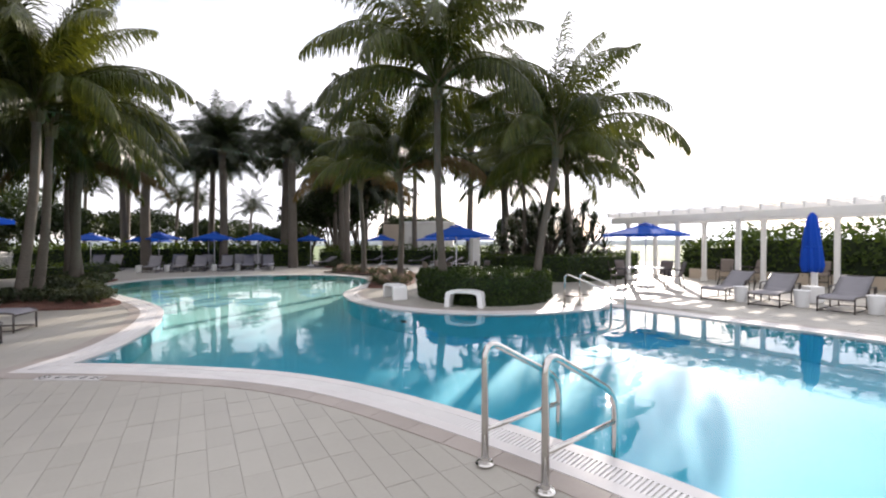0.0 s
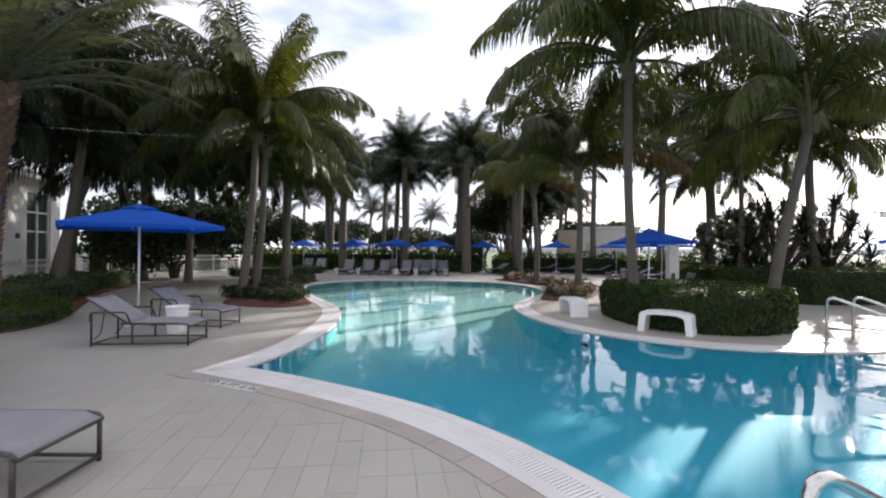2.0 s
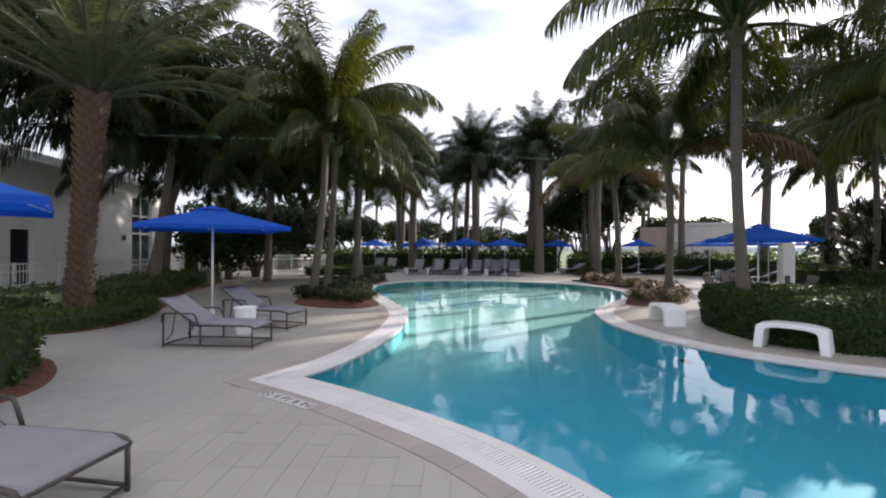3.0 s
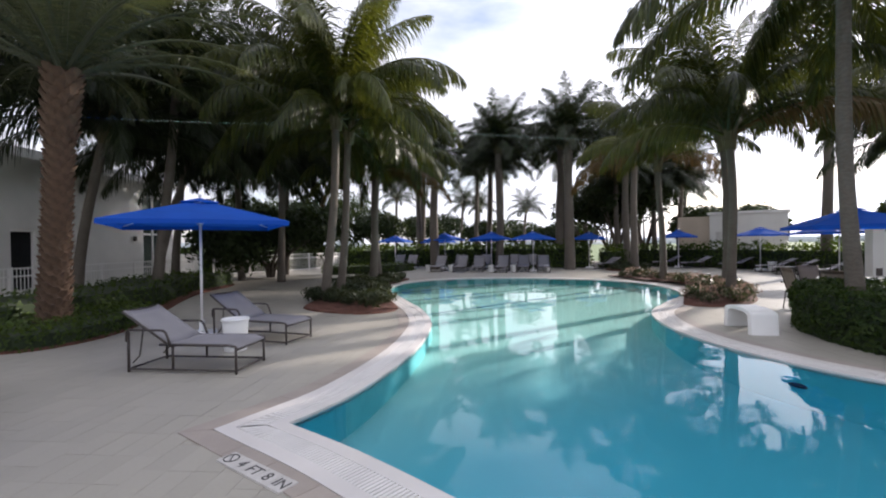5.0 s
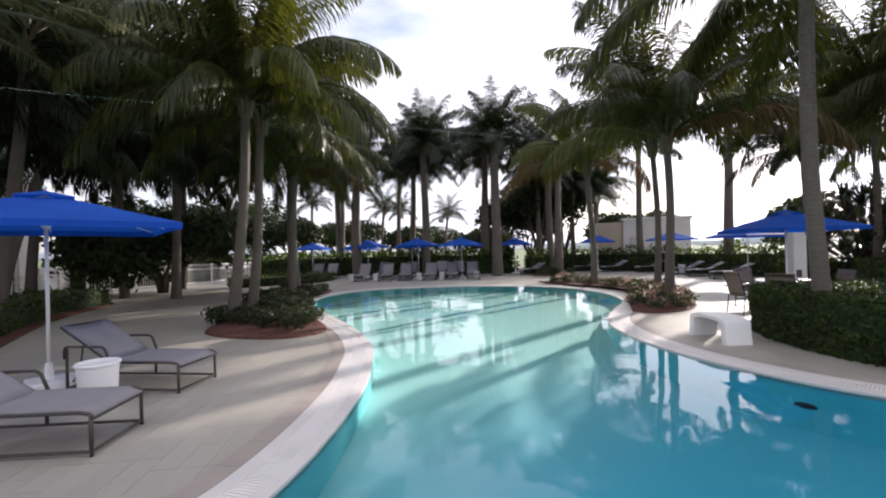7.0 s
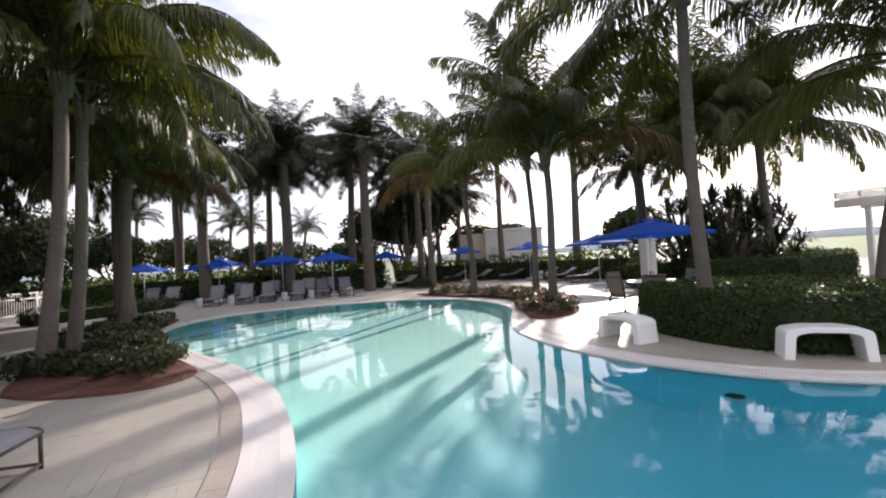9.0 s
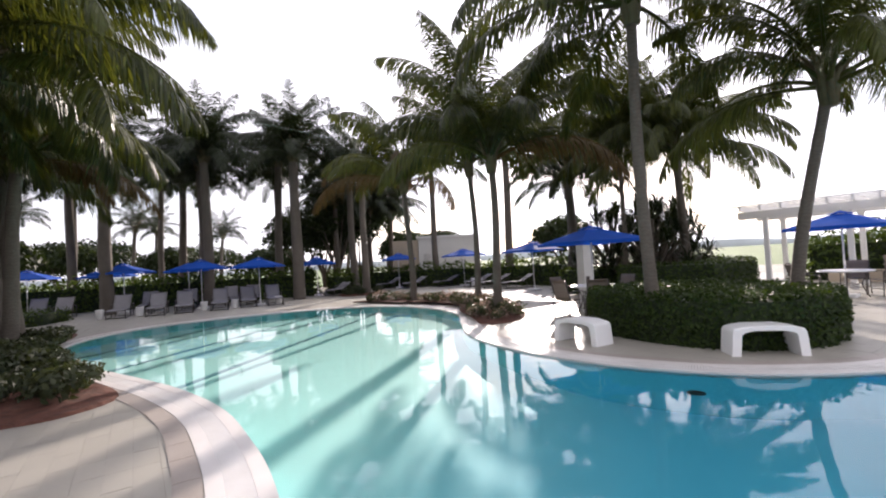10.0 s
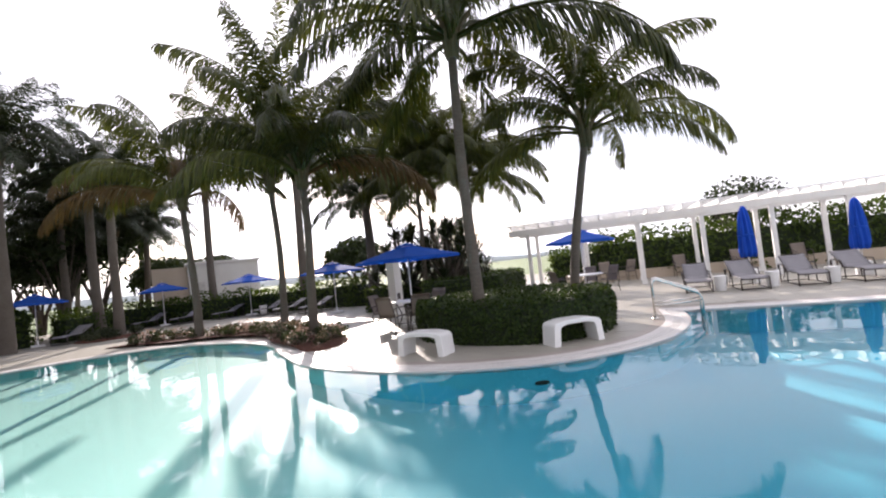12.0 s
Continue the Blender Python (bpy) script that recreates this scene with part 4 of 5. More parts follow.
def sun_lounger(label, group, back=33.0):
    """Sling lounger; its foot points to +x, its head to -x, middle of the length at the origin."""
    root = thing("sun_lounger", label, "sun lounger", group)
    W, H, L = 0.67, 0.36, 1.84
    x0, x1, hinge = -L / 2, L / 2 - 0.24, -0.28
    bx, bz = hinge - 0.76 * math.cos(radians(back)), H + 0.76 * math.sin(radians(back))
    for s in (1, -1):
        y = s * W / 2
        part("seat_rail", Mesh().tube([(hinge - 0.1, y, H), (x1 - 0.12, y, H), (x1 - 0.03, y, H - 0.015), (x1, y, H - 0.05)], 0.017, 8), M_BRONZE, root, smooth=True)
        part("runner", Mesh().tube([(x0 + 0.1, y, 0.04), (x1 - 0.02, y, 0.04)], 0.015, 8), M_BRONZE, root, smooth=True)
        for x in (x0 + 0.1, x1 - 0.02):
            part("leg", Mesh().tube([(x, y, 0.0), (x, y, H - (0.02 if x > 0 else -0.16))], 0.017, 8), M_BRONZE, root, smooth=True)
        part("middle_leg", Mesh().tube([(-0.2, y, 0.04), (-0.2, y, H)], 0.016, 8), M_BRONZE, root, smooth=True)
        part("armrest", Mesh().tube(rounded([(x0 + 0.1, y + s * 0.03, 0.40), (x0 + 0.1, y + s * 0.03, 0.55), (-0.28, y + s * 0.03, 0.55), (-0.2, y + s * 0.03, H - 0.02)], 0.06), 0.016, 8), M_BRONZE, root, smooth=True)
        part("back_rail", Mesh().tube([(hinge, y * 0.93, H), (bx, y * 0.93, bz)], 0.015, 8), M_BRONZE, root, smooth=True)
        part("back_prop", Mesh().tube([(hinge - 0.45 * math.cos(radians(back)), y * 0.8, H + 0.45 * math.sin(radians(back))), (x0 + 0.2, y * 0.8, 0.2), (x0 + 0.1, y * 0.8, 0.1)], 0.010, 6), M_BRONZE, root, smooth=True)
    for x, z in ((x0 + 0.1, 0.04), (x1 - 0.02, 0.04), (-0.2, H - 0.02), (x1, H - 0.05)):
        part("cross_bar", Mesh().tube([(x, -W / 2, z), (x, W / 2, z)], 0.014, 8), M_BRONZE, root, smooth=True)
    part("top_bar", Mesh().tube([(bx, -W * 0.465, bz), (bx, W * 0.465, bz)], 0.015, 8), M_BRONZE, root, smooth=True)
    xs = [hinge + (x1 - hinge) * i / 8 for i in range(9)]
    seat = [(x, H + 0.018 - (0.05 * max(0, (x - x1 + 0.15) / 0.15) ** 2)) for x in xs]
    part("seat", sheet([(x, -W / 2 + 0.01, z) for x, z in seat], [(x, W / 2 - 0.01, z) for x, z in seat], 0.012, 0.018), M_SLING, root, "taut grey sling fabric", smooth=True)
    bk = [(hinge + (bx - hinge) * i / 6, H + 0.02 + (bz - H) * i / 6) for i in range(7)]
    part("backrest", sheet([(x, -W * 0.455, z) for x, z in bk], [(x, W * 0.455, z) for x, z in bk], 0.012, 0.02), M_SLING, root, "raised grey sling back", smooth=True)
    return root


def umbrella(label, group, size=2.2, rim=2.03, top=2.50, base=True):
    """Square market umbrella, open."""
    root = thing("umbrella", label, "umbrella", group)
    pole = part("pole", Mesh().tube([(0, 0, 0.0), (0, 0, top - 0.02)], 0.021, 12), M_POLE, root, "white metal pole", smooth=True)
    if base:
        part("base", Mesh().box((0, 0, 0.05), (0.5, 0.5, 0.10), 0.025).lathe([(0.05, 0.1), (0.04, 0.30), (0.03, 0.31)], 14), M_PLASTIC, root, "heavy white umbrella base")
    h, n = size / 2, 8

    def height(u, v, lo, hi):
        k = max(abs(u), abs(v))
        ridge = 1 - 0.035 * math.sin(math.pi * k) * (1 - (min(abs(u), abs(v)) / k if k else 0))
        return lo + (hi - lo) * (1 - k) * ridge - (0.035 * k * k * (1 - min(abs(u), abs(v)) / k) if k else 0) * -0.4

    def shell(half, lo, hi, inner, drop):
        m = Mesh()
        for q in range(4):
            t = turn_z(90 * q)
            rows = []
            for i in range(n + 1):
                k = inner + (1 - inner) * i / n
                rows.append([t @ Vector((k * half, k * half * (-1 + 2 * j / n), height(k, k * (-1 + 2 * j / n), lo, hi))) for j in range(n + 1)])
            rows.append([p + Vector((0, 0, -drop)) for p in rows[-1]])
            w = n + 1
            m.add([p for r in rows for p in r], [(i * w + j, (i + 1) * w + j, (i + 1) * w + j + 1, i * w + j + 1) for i in range(len(rows) - 1) for j in range(n)])
        return m

    canopy = part("canopy", shell(h, rim, top - 0.05, 0.16, 0.075), M_BLUE, root, "bright blue canvas canopy", smooth=False)
    part("vent", shell(h * 0.22, top - 0.10, top - 0.008, 0.0, 0.012), M_BLUE, canopy, "blue canvas vent flap")
    part("finial", Mesh().lathe([(0.012, 0), (0.028, 0.02), (0.03, 0.045), (0.01, 0.075)], 10, (0, 0, top - 0.01)), M_POLE, pole, smooth=True)
    for k in range(8):
        a = k * math.pi / 4
        ext = h * (math.sqrt(2) if k % 2 else 1.0) * 0.98
        end = (ext * math.cos(a), ext * math.sin(a), rim - 0.005)
        part("rib", Mesh().tube([(0.02 * math.cos(a), 0.02 * math.sin(a), top - 0.09), end], 0.009, 5), M_POLE, root)
    for k in range(4):
        a = math.pi / 4 + k * math.pi / 2
        part("strut", Mesh().tube([(0.03 * math.cos(a), 0.03 * math.sin(a), rim + 0.02), (0.75 * math.cos(a), 0.75 * math.sin(a), rim + 0.17)], 0.008, 5), M_POLE, root)
    part("hub", Mesh().lathe([(0.03, -0.04), (0.05, -0.02), (0.05, 0.03), (0.03, 0.05)], 12, (0, 0, rim + 0.02)), M_POLE, pole)
    return root


def closed_umbrella(label):
    root = thing("closed_umbrella", label, "umbrella", "furled umbrellas by the pergola")
    part("pole", Mesh().tube([(0, 0, 0.3), (0, 0, 2.62)], 0.022, 12), M_POLE, root, smooth=True)
    part("base", Mesh().box((0, 0, 0.24), (0.42, 0.42, 0.48), 0.03), M_PLASTIC, root, "white box-shaped umbrella base")
    m, n, prof = Mesh(), 48, [(0.04, 2.62), (0.10, 2.50), (0.15, 2.2), (0.19, 1.8), (0.22, 1.45), (0.24, 1.1), (0.21, 0.92), (0.19, 0.90)]
    m.add([(r * (1 + 0.20 * math.sin(8 * a + z * 1.5) + 0.06 * math.sin(3 * a + 4 * z)) * math.cos(a), r * (1 + 0.20 * math.sin(8 * a + z * 1.5) + 0.06 * math.sin(3 * a + 4 * z)) * math.sin(a), z + 0.05 * math.sin(8 * a) * (r > 0.2))
           for r, z in prof for a in (2 * math.pi * k / n for k in range(n))],
          [(i * n + k, (i + 1) * n + k, (i + 1) * n + (k + 1) % n, i * n + (k + 1) % n) for i in range(len(prof) - 1) for k in range(n)] + [tuple(range(n)), tuple(range((len(prof) - 1) * n, len(prof) * n))])
    canopy = part("canopy", m, M_BLUE, root, "furled blue canvas in loose folds", smooth=True)
    part("tie", Mesh().lathe([(0.215, -0.03), (0.235, -0.02), (0.235, 0.02), (0.215, 0.03)], 24, (0, 0, 1.62)), M_BLUE, canopy)
    part("finial", Mesh().lathe([(0.012, 0), (0.03, 0.03), (0.012, 0.07)], 10, (0, 0, 2.61)), M_POLE, root)
    return root


def drum_table(label, group, r=0.22, h=0.45):
    root = thing("side_table", label, "side table", group)
    part("body", Mesh().lathe([(r * 0.80, 0.0), (r * 0.82, 0.02), (r * 0.95, h - 0.05), (r * 0.95, h - 0.03)], 28), M_PLASTIC, root, smooth=True)
    part("top", Mesh().lathe([(r * 0.93, h - 0.035), (r * 1.03, h - 0.03), (r * 1.05, h - 0.015), (r * 1.02, h), (r * 0.93, h + 0.002), (r * 0.9, h - 0.012)], 28), M_PLASTIC, root, smooth=True)
    return root


def bench(label):
    """Moulded arch bench, its length along x."""
    root = thing("bench", label, "bench", "white benches by the hedge")
    prof_out = rounded([(-0.50, 0.0, 0.0), (-0.465, 0.0, 0.385), (-0.22, 0.0, 0.430), (0.22, 0.0, 0.430), (0.465, 0.0, 0.385), (0.50, 0.0, 0.0)], 0.06)
    prof_in = rounded([(-0.375, 0.0, 0.0), (-0.345, 0.0, 0.315), (-0.2, 0.0, 0.352), (0.2, 0.0, 0.352), (0.345, 0.0, 0.315), (0.375, 0.0, 0.0)], 0.06)
    n = len(prof_out)
    m = Mesh()
    rows = []
    for y, inset in ((-0.21, 0.02), (-0.19, 0.0), (0.19, 0.0), (0.21, 0.02)):
        for pr, sg in ((prof_out, -1), (prof_in, 1)):
            rows.append([(p.x * (1 + sg * inset * 0.5), y, p.z + sg * inset * (0.6 if p.z > 0.05 else 0)) for p in pr])
    m.add([p for r in rows for p in r], [])
    for a, b in ((0, 2), (2, 4), (4, 6)):
        m.f += [(a * n + k, a * n + k + 1, b * n + k + 1, b * n + k) for k in range(n - 1)]
        m.f += [((a + 1) * n + k, (b + 1) * n + k, (b + 1) * n + k + 1, (a + 1) * n + k + 1) for k in range(n - 1)]
    for a, b in ((0, 1), (7, 6)):
        m.f += [(a * n + k, b * n + k, b * n + k + 1, a * n + k + 1) for k in range(n - 1)]
    for k in (0, n - 1):
        m.f.append(tuple(r * n + k for r in (0, 2, 4, 6, 7, 5, 3, 1)))
    part("seat_arch", m, M_PLASTIC, root, smooth=False)
    return root


def patio_chair(label, group):
    """Sling dining chair facing +x."""
    root = thing("patio_chair", label, "chair", group)
    for s in (1, -1):
        y = s * 0.27
        for x, top in ((0.24, 0.64), (-0.22, 0.44)):
            part("leg", Mesh().tube([(x + (0.02 if x > 0 else -0.06), y, 0), (x, y, top)], 0.013, 7), M_BRONZE, root, smooth=True)
        part("armrest", Mesh().tube(rounded([(0.24, y, 0.6), (0.24, y, 0.65), (-0.1, y, 0.66), (-0.33, y, 0.62)], 0.03), 0.015, 7), M_BRONZE, root, smooth=True)
        part("back_rail", Mesh().tube([(-0.2, y * 0.9, 0.42), (-0.36, y * 0.9, 0.95)], 0.013, 7), M_BRONZE, root, smooth=True)
        part("seat_rail", Mesh().tube([(0.24, y * 0.9, 0.44), (-0.2, y * 0.9, 0.42)], 0.013, 7), M_BRONZE, root, smooth=True)
    for x, z in ((0.24, 0.2), (-0.25, 0.2)):
        part("cross_bar", Mesh().tube([(x, -0.27, z), (x, 0.27, z)], 0.010, 6), M_BRONZE, root, smooth=True)
    part("seat", sheet([(0.24 - 0.44 * i / 5, -0.24, 0.455 - 0.02 * i / 5) for i in range(6)], [(0.24 - 0.44 * i / 5, 0.24, 0.455 - 0.02 * i / 5) for i in range(6)], 0.012, 0.02), M_SLING_TAN, root, "tan sling seat", smooth=True)
    part("backrest", sheet([(-0.2 - 0.16 * i / 5, -0.24, 0.43 + 0.53 * i / 5) for i in range(6)], [(-0.2 - 0.16 * i / 5, 0.24, 0.43 + 0.53 * i / 5) for i in range(6)], 0.012, 0.0), M_SLING_TAN, root, "tan sling back", smooth=True)
    return root


def dining_table(label):
    root = thing("patio_table", label, "table", "tables under umbrellas")
    part("tabletop", Mesh().lathe([(0.55, 0.70), (0.60, 0.705), (0.61, 0.72), (0.60, 0.74), (0.05, 0.742)], 36), M_PLASTIC, root, "pale round tabletop", smooth=False)
    for k in range(4):
        a = math.pi / 4 + k * math.pi / 2
        c, s = math.cos(a), math.sin(a)
        part("leg", Mesh().tube(rounded([(0.46 * c, 0.46 * s, 0.0), (0.30 * c, 0.30 * s, 0.36), (0.48 * c, 0.48 * s, 0.70)], 0.12), 0.016, 7), M_BRONZE, root, smooth=True)
    part("ring", Mesh().tube([(0.31 * math.cos(2 * math.pi * k / 20), 0.31 * math.sin(2 * math.pi * k / 20), 0.36) for k in range(21)], 0.011, 6), M_BRONZE, root, smooth=True)
    return root


def spread(first, poses):
    """The first of a kind goes to the first pose, copies of it to the rest."""
    first.matrix_basis = poses[0]
    return [first] + [copy_thing(first, m) for m in poses[1:]]


def heading(dx, dy):
    return math.degrees(math.atan2(dy, dx))


# loungers under the near umbrella
spread(sun_lounger("grey sling sun lounger beside the near blue umbrella", "loungers under the near umbrellas"),
       [at(-7.55, 6.48, 0, heading(1.29, 0.67)), at(-8.40, 8.0, 0, heading(1.25, 0.36)), at(-4.35, 2.92, 0, heading(0.925, 0.38))])
spread(umbrella("large open blue square umbrella over two grey loungers", "open blue umbrellas", size=2.6), [at(-9.55, 7.48, 0, 63)])
near_umbrella = umbrella("open bright blue square umbrella over grey loungers", "open blue umbrellas")
OPEN = [at(-6.75, 2.82, 0, -18), at(0.5, 16.67, 0, 12, 0.94), at(7.45, 16.2, 0, 30, 0.955), at(-0.67, 33.0, 0, 20, 0.95), at(-4.8, 34.6, 0, 5, 0.95), at(1.5, 25.3, 0, 33, 0.93),
        at(-9.6, 32.0, 0, 12, 0.93), at(-22.3, 27.9, 0, 20, 0.93), at(-18.1, 28.1, 0, 8, 0.96), at(-14.1, 27.2, 0, 12, 0.95), at(-11.5, 27.4, 0, 2, 0.93), at(-15.9, 29.9, 0, 18, 0.93), at(-20.2, 30.4, 0, 5, 0.9)]
spread(near_umbrella, OPEN)
spread(drum_table("white moulded bucket-shaped side table between grey loungers", "white side tables", 0.2, 0.5),
       [at(-8.05, 7.22), at(8.15, 12.05, 0, 0, 0.86), at(9.0, 11.05, 0, 0, 0.86), at(9.75, 9.9, 0, 0, 0.86), at(10.5, 8.85, 0, 0, 0.86), at(-15.9, 25.4, 0, 0, 0.8), at(-13.6, 26.2, 0, 0, 0.8), at(-12.4, 26.6, 0, 0, 0.8), at(-10.6, 27.2, 0, 0, 0.8), at(-0.2, 32.2), at(-17.2, 24.9, 0, 0, 0.8)])

# row of loungers on the far shore, turned to the water
row = sun_lounger("grey sling sun lounger facing the pool by the hedge", "row of loungers on the far shore", 50)
far_row = [(-16.6, 25.2), (-15.2, 25.4), (-14.3, 25.9), (-12.9, 26.2), (-11.9, 26.9), (-10.8, 27.2), (-16.9, 27.9), (-15.3, 28.6), (-13.4, 29.0), (-12.4, 29.2), (-19.9, 26.6), (-21.3, 27.0)]
spread(row, [at(x, y, 0, heading(0.35 + 0.03 * (i % 3 - 1), -0.94)) for i, (x, y) in enumerate(far_row)])
spread(sun_lounger("grey sling sun lounger beside the far terrace hedge", "loungers along the terrace hedge", 27),
       [at(x, y, 0, d) for x, y, d in [(-0.2, 31.2, 200), (-1.9, 33.4, 205), (-3.9, 34.0, 215), (-5.6, 34.8, 215), (1.2, 27.6, 190), (0.4, 29.4, 190), (-8.4, 31.3, 240)]])

# benches and dining sets
spread(bench("white moulded arch bench at the pool edge"), [at(0.56, 11.20, 0, heading(0.95, -0.30)), at(-1.42, 12.98, 0, heading(0.45, -0.95))])
spread(dining_table("round pale patio table under a blue umbrella"), [at(0.5, 16.67), at(7.45, 16.2)])
chairs = []
for cx, cy, angles in ((0.5, 16.67, (205, 250, 20, 120)), (7.45, 16.2, (160, 345, 30, 112))):
    for a in angles:
        chairs.append(at(cx + 0.95 * math.cos(radians(a)), cy + 0.95 * math.sin(radians(a)), 0, a + 180))
spread(patio_chair("bronze-framed patio chair with tan sling at the table", "chairs round the tables"), chairs)


def shower_column(x, y):
    root = thing("shower_column", "white square outdoor shower column with control plate", "shower")
    root.matrix_basis = at(x, y, 0, 18)
    part("column", Mesh().box((0, 0, 1.02), (0.34, 0.34, 2.04), 0.02), M_STUCCO, root)
    part("cap", Mesh().box((0, 0, 2.06), (0.38, 0.38, 0.05), 0.01), M_WHITE, root)
    part("control_plate", Mesh().box((-0.04, -0.176, 0.75), (0.14, 0.016, 0.2), 0.004), M_BRONZE, root, "dark control plate")
    part("shower_head", Mesh().tube(rounded([(0, -0.16, 1.85), (0, -0.34, 1.9), (0, -0.38, 1.82)], 0.04), 0.014, 8).lathe([(0.02, 0.03), (0.06, 0.0), (0.05, -0.01)], 14, (0, -0.38, 1.8)), M_STEEL, root, "chrome shower head")


shower_column(1.4, 19.3)


# handrails into the water
def pool_rail(label, a, b, top, low, end_top, mid):
    """A bent steel rail from its foot a on the deck to b in the water."""
    root = thing("pool_handrail", label, "handrail", "steel handrails")
    root.matrix_basis = at(a[0], a[1])
    d = Vector((b[0] - a[0], b[1] - a[1], 0))
    pts = rounded([(0, 0, 0.0), (0, 0, top + 0.06), d + Vector((0, 0, end_top)), d + Vector((0, 0, low))], 0.16)
    part("rail", Mesh().tube(pts, 0.0255, 14), M_STEEL, root, smooth=True)
    part("cross_rail", Mesh().tube([(0, 0, mid), d + Vector((0, 0, mid))], 0.019, 10), M_STEEL, root, smooth=True)
    flange = part("flange", Mesh().lathe([(0.065, 0.012), (0.068, 0.02), (0.06, 0.03), (0.032, 0.036), (0.028, 0.06)], 24), M_STEEL, root, "polished steel foot flange", smooth=False)
    for k in range(4):
        a2 = k * math.pi / 2 + 0.5
        part("bolt", Mesh().lathe([(0.008, 0.03), (0.008, 0.038), (0.004, 0.041)], 8, (0.049 * math.cos(a2), 0.049 * math.sin(a2), 0)), M_STEEL, flange)
    return root


near_rail = "polished steel pool handrail with round foot flange"
pool_rail(near_rail, (0.30, 3.15), (0.97, 3.68), 0.85, -0.45, 0.47, 0.26)
pool_rail(near_rail, (0.65, 2.79), (1.29, 3.30), 0.85, -0.45, 0.47, 0.26)
far_rail = "steel pool handrail at the peninsula steps"
pool_rail(far_rail, (3.07, 11.12), (4.05, 10.62), 0.80, -0.45, 0.42, 0.28)
pool_rail(far_rail, (3.54, 11.40), (4.50, 10.88), 0.80, -0.45, 0.42, 0.28)


# ---------------------------------------------------------------- pergola
PV, PN, P0 = Vector((0.55, -0.835)), Vector((0.835, 0.55)), Vector((8.23, 19.58))


def on_pergola(along, deep):
    return P0 + PV * along + PN * deep


def build_pergola():
    root = thing("pergola", "long white painted pergola with slatted roof", "pergola")
    ang = heading(PV.x, PV.y)
    for k in range(9):
        for deep in (0.0, 2.1):
            p = on_pergola(2.2 * k, deep)
            m = Mesh().box((0, 0, 1.25), (0.15, 0.15, 2.5), 0.012).box((0, 0, 0.09), (0.20, 0.20, 0.18), 0.012).box((0, 0, 2.46), (0.19, 0.19, 0.06), 0.008)
            part("post", m, M_WHITE, root).matrix_basis = at(p.x, p.y, 0, ang)
    for deep in (0.0, 2.1):
        for off in (-0.10, 0.10):
            p = on_pergola(8.6, deep + off)
            part("beam", Mesh().box((0, 0, 2.62), (18.8, 0.055, 0.26), 0.008), M_WHITE, root).matrix_basis = at(p.x, p.y, 0, ang)
    rafter = None
    for k in range(32):
        p = on_pergola(-0.55 + 0.59 * k, 1.05)
        if rafter is None:
            rafter = Mesh().prism([(-0.03, -1.75), (0.03, -1.75), (0.03, 1.75), (-0.03, 1.75)], 2.75, 2.92).data("rafter", M_WHITE)
        part("rafter", rafter, None, root).matrix_basis = at(p.x, p.y, 0, ang)
    for k in range(5):
        p = on_pergola(8.6, -0.55 + 0.8 * k)
        part("purlin", Mesh().box((0, 0, 2.945), (19.0, 0.04, 0.045), 0.004), M_WHITE, root).matrix_basis = at(p.x, p.y, 0, ang)


build_pergola()
q = [on_pergola(a, d) for a, d in ((2.6, 3.5), (19, 3.5), (19, 5.8), (2.6, 5.8))]
hedge("hedge", "tall dense hedge behind the white pergola", [q[0].lerp(q[1], k / 10) for k in range(11)] + [q[2].lerp(q[3], k / 10) for k in range(11)], 0, 2.25, 0.20, 120, 31, 0.36, 0.24)
q = [on_pergola(a, d) for a, d in ((0.2, 3.9), (2.7, 3.7), (2.7, 5.8), (0.2, 5.6))]
hedge("hedge", "leafy hedge at the end of the pergola", q, 0, 1.75, 0.19, 130, 33, 0.34, 0.2)
q = [on_pergola(a, d) for a, d in ((1.0, 3.22), (19, 3.22), (19, 3.36), (1.0, 3.36))]
tagged(part("wall_terrace", Mesh().prism(q, -0.05, 0.45), M_TAN), "low tan stucco terrace wall", "wall", kind="structure")
q = on_pergola(9.2, 6.0)
build_broad_tree(q.x, q.y, "bushy flowering tree rising above the pergola", 2.2, 4.2, 77, 2200, 0.22)
a = heading(-PN.x, -PN.y)
pl = [(8.15, 12.72), (8.62, 11.55), (9.55, 10.5), (10.25, 9.4), (11.1, 8.35), (11.8, 7.25)]
spread(sun_lounger("grey sling sun lounger in front of the pergola", "loungers by the pergola", 34), [at(x + 0.02, y - 0.02, 0, a + (-4, 3, 0, 5, -2, 1)[i]) for i, (x, y) in enumerate(pl)])
spread(closed_umbrella("furled blue umbrella standing in a white base"), [at(10.0, 11.95, 0, 0, 0.93), at(11.5, 9.65, 0, 20, 0.93)])
spread(patio_chair("bronze-framed patio chair in the shade of the pergola", "chairs under the pergola"),
       [at(*on_pergola(s, d), 0, a + t) for s, d, t in ((2.9, 2.4, 10), (3.8, 2.6, -40), (6.0, 2.6, 5), (8.2, 2.5, 15), (10.3, 2.6, 5))])


# ---------------------------------------------------------------- building on the left
BA, BB = Vector((-17.5, 0.3)), Vector((-28.4, 15.6))


